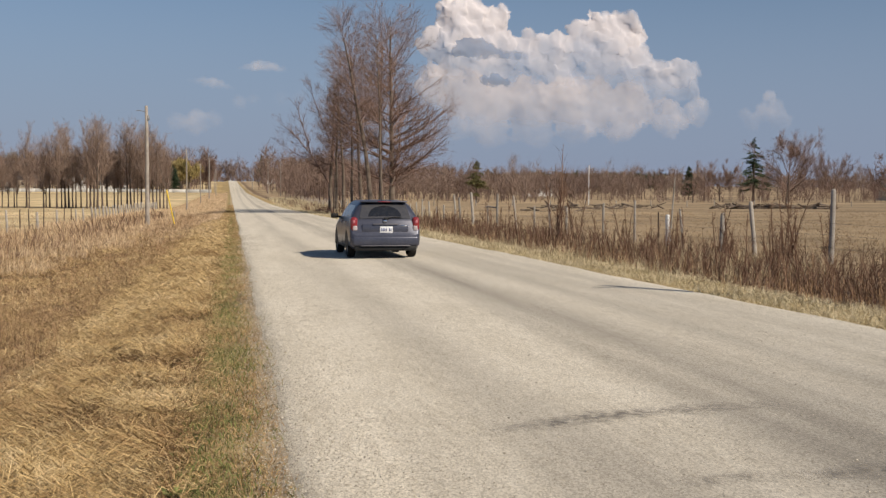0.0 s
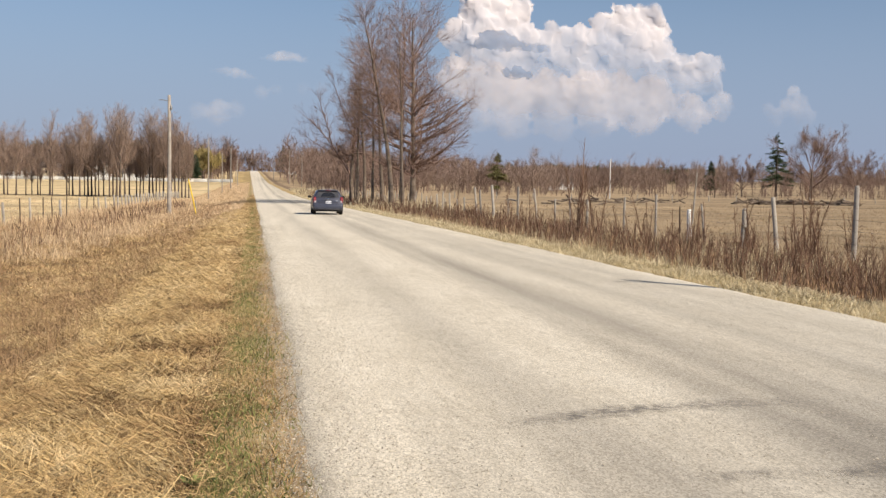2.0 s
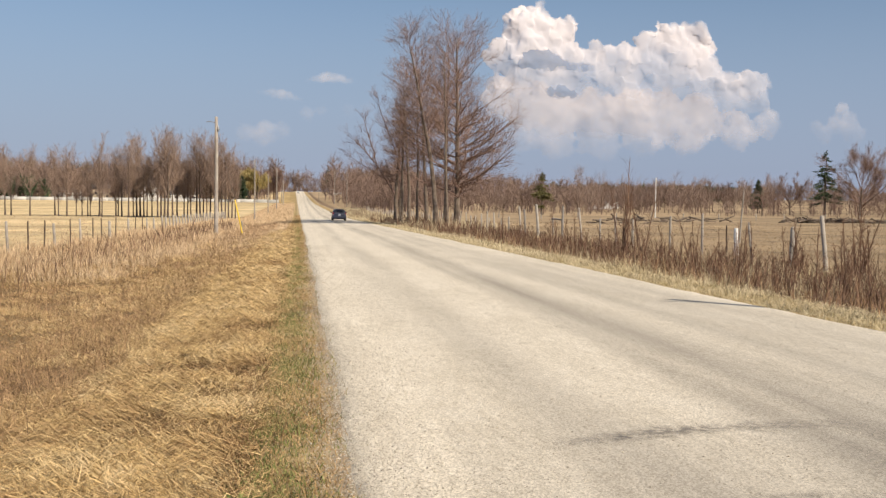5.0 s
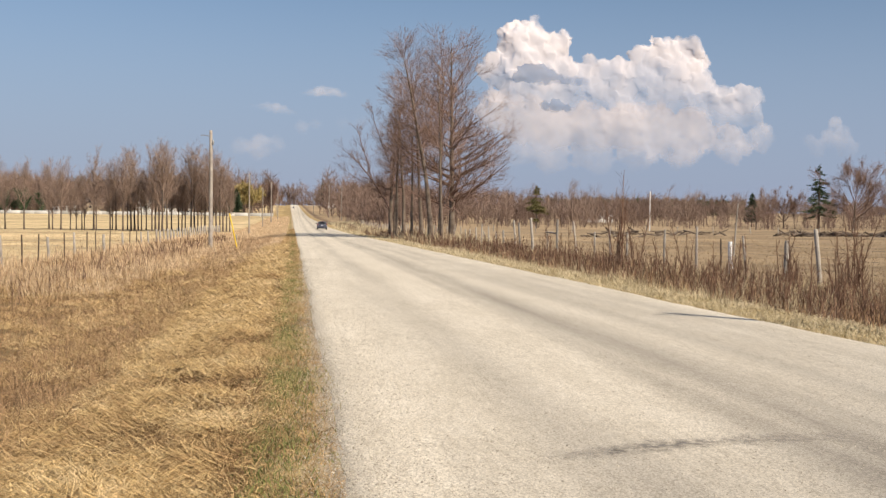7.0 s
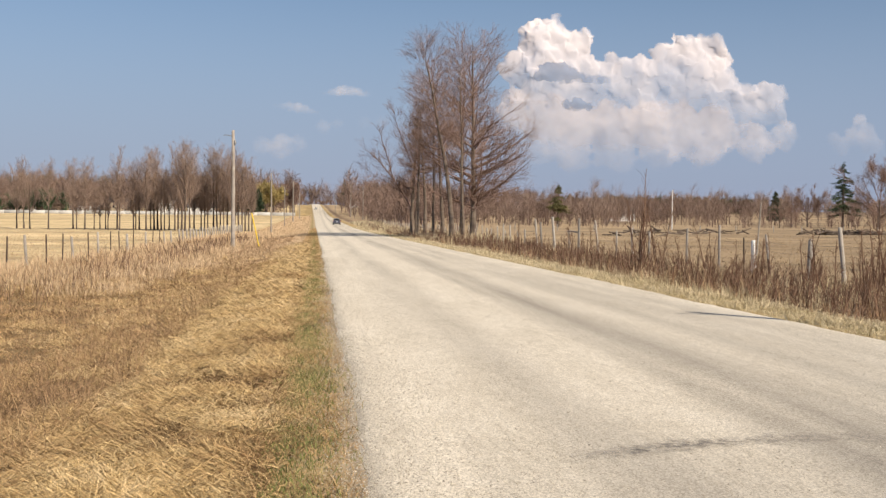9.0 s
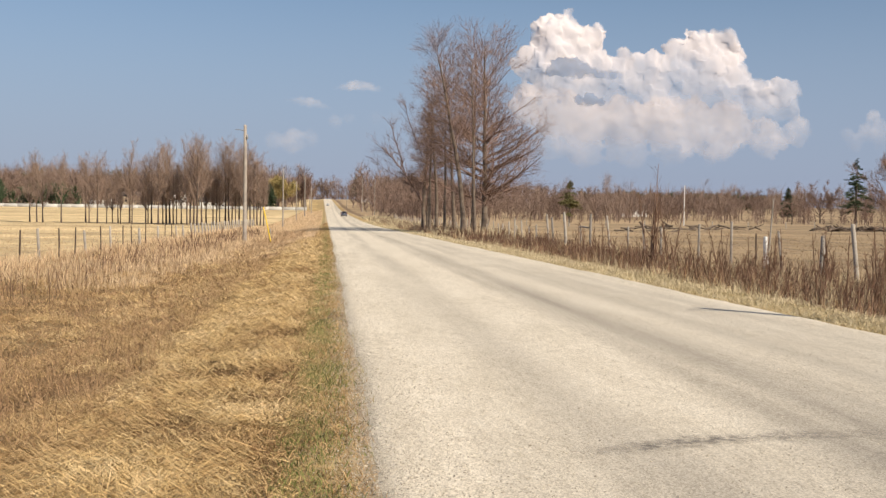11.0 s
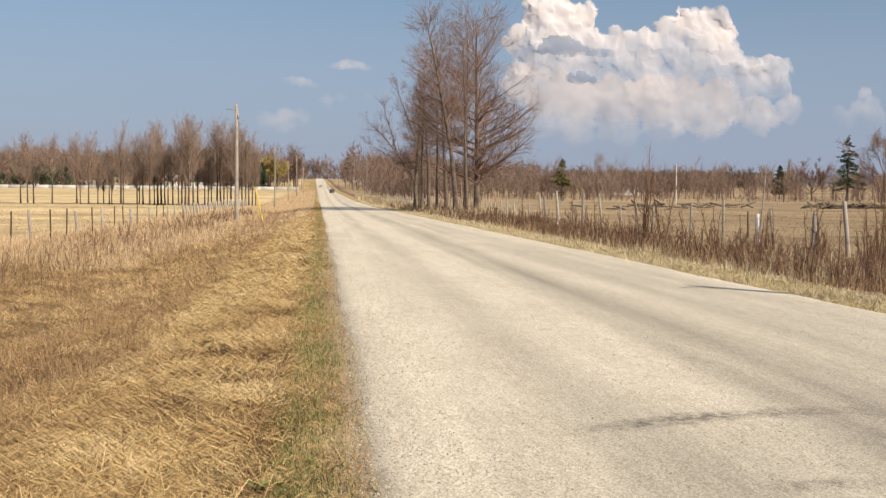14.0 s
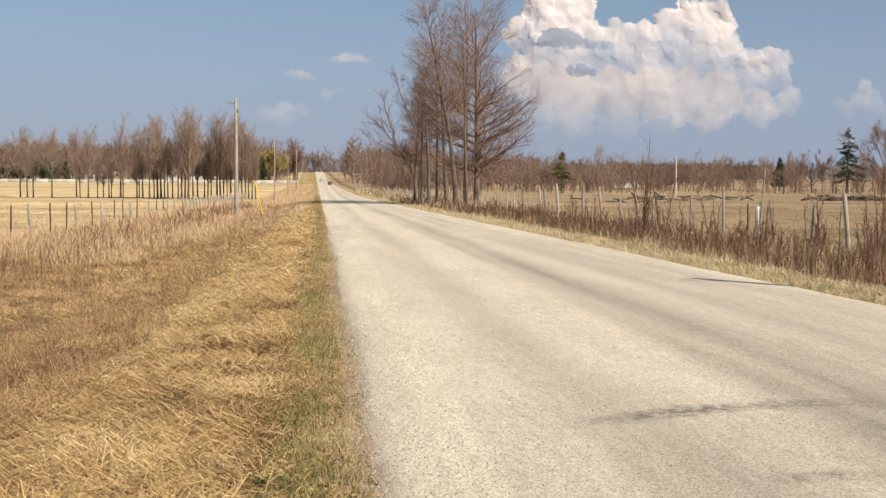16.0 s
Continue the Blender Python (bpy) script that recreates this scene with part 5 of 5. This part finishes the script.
    t_me, d_me = mesh_np("tyre", *tyre, M_TYRE, True), mesh_np("rim", *disc, M_RIM, True)
    for s in (-1, 1):
        for y in (-1.23, 1.3):
            w = new("wheel")
            w.parent = car
            part("tyre", t_me, w)
            rim = part("rim", d_me, w)
            rim.scale = (-s, 1, 1)
            for q in range(5):
                sp = rbox((0.02, 0.045, 0.17), (0, 0, 0.1), 0.008, 1, "spoke", M_RIM)
                o = part("spoke", sp, w)
                o.matrix_basis = Matrix.Rotation(q * 1.2566, 4, "X") @ Matrix.Translation((s * 0.075, 0, 0))
            wheels.append((w, s * 0.755, y))
    return car, wheels


car, car_wheels = build_car(M_PAINT, "dark blue-grey five-door hatchback driving away on the road")
far_car, far_wheels = build_car(M_PAINT_PALE, "pale car coming along the road far off", "oncoming_car")


# ---------------------------------------------------------------- buildings and the white fence
M_SIDING = material("white_siding", ((0.66, 0.65, 0.62), (0.78, 0.77, 0.75)), 0.75, 1.0, 0.2, 8)
M_CREAM = material("cream_siding", ((0.5, 0.42, 0.3), (0.58, 0.5, 0.37)), 0.75, 1.0)
M_ROOF = material("shingle_roof", ((0.07, 0.065, 0.065), (0.13, 0.12, 0.115)), 0.95, 2.0)
M_PANE = material("window_pane", ((0.03, 0.035, 0.04), (0.05, 0.055, 0.06)), 0.08, 1.0, spec=0.7)


def house(x, y, w, d, h, roof, mat, label, windows=3, turn=0.0, name="house"):
    ob = new(name)
    z = float(land(x, y))
    ob.matrix_basis = pose(x, y, z, 0, 0, turn)
    tagged(ob, label, "house", "distant houses")
    V = np.array([(sx * w / 2, sy * d / 2, zz) for zz in (-0.3, h) for sx, sy in ((-1, -1), (1, -1), (1, 1), (-1, 1))] + [(-w / 2, 0, h + roof), (w / 2, 0, h + roof)])
    F = [(0, 1, 5), (0, 5, 4), (2, 3, 7), (2, 7, 6), (1, 2, 6), (1, 6, 5), (3, 0, 4), (3, 4, 7), (4, 7, 8), (5, 9, 6)]
    part("wall", mesh_np("wall", V, np.array(F), mat), ob)
    e, t = 0.35, 0.16
    for s in (-1, 1):
        k = roof / (d / 2)
        a = np.array([(-w / 2 - e, s * (d / 2 + e), h - e * k), (w / 2 + e, s * (d / 2 + e), h - e * k), (w / 2 + e, 0, h + roof), (-w / 2 - e, 0, h + roof)])
        b = a + (0, 0, t)
        Vr = np.concatenate([a, b])
        Fr = np.array([(0, 1, 2), (0, 2, 3), (4, 6, 5), (4, 7, 6), (0, 4, 5), (0, 5, 1), (1, 5, 6), (1, 6, 2), (3, 2, 6), (3, 6, 7), (0, 3, 7), (0, 7, 4)])
        part("roof", mesh_np("roof", Vr, Fr, M_ROOF), ob)
    for i in range(windows):
        wx = (i + 0.5) / windows * w * 0.86 - w * 0.43
        win = part("window", rbox((1.1, 0.1, 1.2), (wx, -d / 2 - 0.02, h * 0.58), 0.02, 1, "window", M_WHITE), ob)
        part("pane", rbox((0.9, 0.06, 1.0), (wx, -d / 2 - 0.06, h * 0.58), 0, 1, "pane", M_PANE), win)
    if windows:
        part("door", rbox((1.0, 0.08, 2.05), (w * 0.46 - 0.6, -d / 2 - 0.03, 1.0), 0.02, 1, "door", M_ROOF), ob)
    return ob


house(-139, 548, 5.6, 7, 3.6, 1.7, M_SIDING, "small white barn with a grey roof at the field's edge", 0, 90, "barn")
house(-73, 556, 9, 8, 7.0, 2.4, M_SIDING, "white two-storey house behind the poplars", 3)
house(-98, 562, 9, 8, 5.4, 2.2, M_CREAM, "cream house behind the poplars", 2)
house(-56, 545, 12, 8, 3.4, 2.2, M_SIDING, "low white house with a dark roof behind the poplars", 3)
house(-117, 575, 14, 8, 3.4, 2.0, M_SIDING, "long low white house behind the poplars", 4)
house(27, 860, 9, 8, 5, 3, M_SIDING, "white house among bare trees far along the road", 2)
house(36, 760, 14, 7, 2.6, 1.6, M_SIDING, "low white house far along the road", 3)
house(118, 420, 10, 8, 3.2, 2, M_SIDING, "low pale house behind the wood", 2)
house(215, 330, 9, 7, 4, 2.4, M_CREAM, "pale farm building behind bare trees", 2)


M_BOARD = material("weathered_white", ((0.4, 0.39, 0.37), (0.58, 0.57, 0.54)), 0.8, 0.3, obj=0.2)


def board_fence(x0, x1, y, label):
    """White board panels between posts."""
    ob = new("board_fence")
    ob.location = (x0, y, 0)
    tagged(ob, label, "fence")
    n = int((x1 - x0) / 6.0)
    board = rbox((5.8, 0.06, 1.45), (2.95, 0, 0.85), 0.02, 1, "panel", M_BOARD)
    post = rbox((0.22, 0.22, 1.8), (0, 0, 0.8), 0.03, 1, "post", M_WHITE)
    for i in range(n):
        x = x0 + i * 6.0
        for nm, me in (("panel", board), ("post", post)):
            o = part(nm, me, ob)
            o.location = (i * 6.0, 0, float(land(x, y)))


board_fence(-178, -9, 520, "long white board fence at the far side of the field")


# ---------------------------------------------------------------- small things on the ground
def log_pile(x, y, label, seed, n, spread):
    rng = np.random.default_rng(seed)
    ob = new("brush_pile")
    ob.location = (x, y, float(land(x, y)))
    tagged(ob, label, "brush pile")
    for i in range(n):
        a, L, r = rng.normal() * 0.7, rng.uniform(0.8, 3.4), rng.uniform(0.06, 0.2)
        c = np.array([rng.uniform(-spread, spread), rng.uniform(-1, 1), rng.uniform(0.05, 0.6)])
        t = np.linspace(-0.5, 0.5, 4)[:, None]
        P = c + t * L * np.array([math.cos(a), math.sin(a), rng.normal() * 0.3])
        part("log", mesh_np("log", *tubes(P[None], np.array([[r, r * 0.9, r * 0.8, r * 0.5]]), 6), M_BARK, True), ob)


log_pile(92, 176, "heap of grey logs and cut branches in the pasture", 301, 140, 11)
log_pile(62, 178, "low heap of dead branches in the pasture", 302, 40, 10)
log_pile(45, 150, "low heap of dead branches in the pasture", 303, 10, 6)


def loose_gravel(seed, n, y0, y1, label):
    """Loose chips of stone, thickest along the road's edge."""
    rng = np.random.default_rng(seed)
    y = y0 * (y1 / y0) ** rng.random(n)
    x = np.where(rng.random(n) < 0.6, np.where(rng.random(n) < 0.3, ROAD_L + rng.normal(size=n) * 0.12, ROAD_L + np.abs(rng.normal(size=n)) * 0.5), ROAD_L + 7.1 * rng.random(n))
    r = rng.uniform(0.0025, 0.0065, n) * np.where(rng.random(n) < 0.06, 1.7, 1.0)
    o = np.array(((1, 0, 0), (-1, 0, 0), (0, 1, 0), (0, -1, 0), (0, 0, 0.7), (0, 0, -0.7)))
    c = np.stack([x, y, np.where(x < ROAD_L + 0.02, land(x, y) + 0.01, road_z(x, y)) + r * 0.3], -1)
    V = c[:, None] + r[:, None, None] * o * rng.uniform(0.6, 1.3, (n, 6, 1))
    f = np.array(((0, 2, 4), (2, 1, 4), (1, 3, 4), (3, 0, 4), (2, 0, 5), (1, 2, 5), (3, 1, 5), (0, 3, 5)))
    F = (np.arange(n)[:, None, None] * 6 + f).reshape(-1, 3)
    tagged(new("loose_gravel", mesh_np("loose_gravel", V.reshape(-1, 3), F, M_STONE)), label, "gravel", kind="stuff")


M_STONE = material("stone_chips", ((0.22, 0.19, 0.16), (0.5, 0.45, 0.37), (0.66, 0.6, 0.5)), 0.9, 25.0, island=0.3, spec=0.2)
loose_gravel(501, 42000, 4.2, 45, "loose stone chips along the road's edge")

# dark tar lines on the road
M_TAR = material("tar", ((0.16, 0.15, 0.14), (0.24, 0.22, 0.2), (0.34, 0.31, 0.27)), 0.9, 9.0, spec=0.2)
tn, tl_ = M_TAR.node_tree.nodes, M_TAR.node_tree.links
gap, gm = tn.new("ShaderNodeTexNoise"), tn.new("ShaderNodeMapRange")
gap.inputs["Scale"].default_value, gap.inputs["Detail"].default_value = 14.0, 6
gm.inputs[1].default_value, gm.inputs[2].default_value = 0.38, 0.62
gm.inputs[3].default_value, gm.inputs[4].default_value = 0.12, 0.75
tl_.new(tn["Texture Coordinate"].outputs["Object"], gap.inputs["Vector"])
tl_.new(gap.outputs[0], gm.inputs[0])
worn, thin = tn.new("ShaderNodeAttribute"), tn.new("ShaderNodeMath")
worn.attribute_name, thin.operation = "cover", "MULTIPLY"
tl_.new(gm.outputs[0], thin.inputs[0])
tl_.new(worn.outputs["Fac"], thin.inputs[1])
tl_.new(thin.outputs[0], tn["Principled BSDF"].inputs["Alpha"])


def tar_line(points, width, seed, label, strength=1.0):
    """A worn streak of tar: full in the middle, thin towards its sides and ends."""
    P = np.array(points, float)
    t = np.linspace(0, 1, 70)
    k = np.linspace(0, 1, len(P))
    x, y = np.interp(t, k, P[:, 0]), np.interp(t, k, P[:, 1])
    for _ in range(3):
        y[1:-1] = (y[:-2] + y[1:-1] + y[2:]) / 3
    w = width * (1 + 0.3 * wave(x * 3, y, seed, 0.8))
    y = y + 0.02 * wave(x, 0 * x, seed + 1, 0.5)
    sides = np.linspace(-1, 1, 7)
    rows = [np.stack([x, y + q * w, road_z(x, y + q * w) + 0.004], -1) for q in sides]
    me = mesh_np("road_mark", *panel(np.array(rows)), M_TAR)
    ends = np.clip(np.minimum(t / 0.25, (1 - t) / 0.55), 0, 1)
    cover = strength * (1 - np.abs(sides)[:, None] ** 1.3) * ends * (0.8 + 0.3 * wave(x * 2, y, seed + 2, 0.6))
    me.attributes.new("cover", "FLOAT", "POINT").data.foreach_set("value", np.clip(cover, 0, 1).astype(np.float32).ravel())
    tagged(new("road_mark", me), label, "road mark")


tar_line(((1.5, 6.7), (1.75, 6.76), (2.12, 6.89), (2.4, 6.98), (2.68, 7.04), (2.96, 7.07), (3.36, 7.1), (3.8, 7.12), (4.3, 7.1)), 0.2, 401, "dark curved tar line across the pale road", 1.0)
tar_line(((2.9, 5.22), (3.2, 5.26), (3.6, 5.3), (4.2, 5.28)), 0.16, 411, "short faint tar smear on the pale road", 0.75)
tar_line(((2.2, 5.25), (2.5, 5.3), (2.8, 5.3), (3.1, 5.25)), 0.14, 421, "short faint tar smear on the pale road", 0.5)


# ---------------------------------------------------------------- what moves
def motions():
    drive = ((0.0, 27.3 + 0.9), (0.5, 35.6 + 0.9), (1.0, 44.3 + 0.9), (1.5, 53.4 + 0.9), (2.0, 63.2 + 0.9), (2.5, 73.8 + 0.9), (3.0, 84.8 + 0.9), (3.5, 96.2 + 0.9), (4.0, 108.2 + 0.9),
             (5.0, 134.0), (6.0, 161.5), (7.0, 190.0), (8.0, 220.0), (9.0, 250.0), (10.0, 279.0), (11.0, 307.0), (12.0, 334.0), (13.0, 361.0), (14.0, 388.0), (15.0, 414.0), (16.0, 440.0))
    lane = ((0, 3.5), (28.2, 3.6), (36.5, 3.72), (45, 3.86), (54, 4.02), (64, 4.18), (75, 4.4), (86, 4.5), (97, 4.7), (109, 4.8), (200, 5.0), (500, 5.3))

    def ride(thing, wheels, rows, lanes, turn):
        out = []
        for t, y in rows:
            x = float(np.interp(y, [a for a, _ in lanes], [b for _, b in lanes]) + drift(y))
            z = float(road_z(x, y))
            tilt = math.degrees(math.atan2(float(road_z(x, y + 3) - road_z(x, y - 3)), 6.0))
            head = math.degrees(math.atan2(-(float(np.interp(y + 4, [a for a, _ in lanes], [b for _, b in lanes]) - np.interp(y - 4, [a for a, _ in lanes], [b for _, b in lanes]))), 8.0))
            out.append((t, pose(x, y, z, tilt if not turn else -tilt, 0, head + turn + (0 if turn else 0.8 * max(0.0, 1 - t / 1.5)))))
        walk(thing, out)
        for w, wx, wy in wheels:
            walk(w, [(k * 0.1, pose(wx, wy, 0.308, -(80.0 * k % 360.0), 0, 0)) for k in range(161)])

    ride(car, car_wheels, drive, lane, 0)
    ride(far_car, far_wheels, ((0.0, 1080.0), (6.0, 845.0), (8.5, 745.0), (11.5, 640.0), (12.5, 612.0), (14.0, 582.0), (16.0, 552.0)), ((0, 2.2), (2000, 2.2)), 180)


motions()
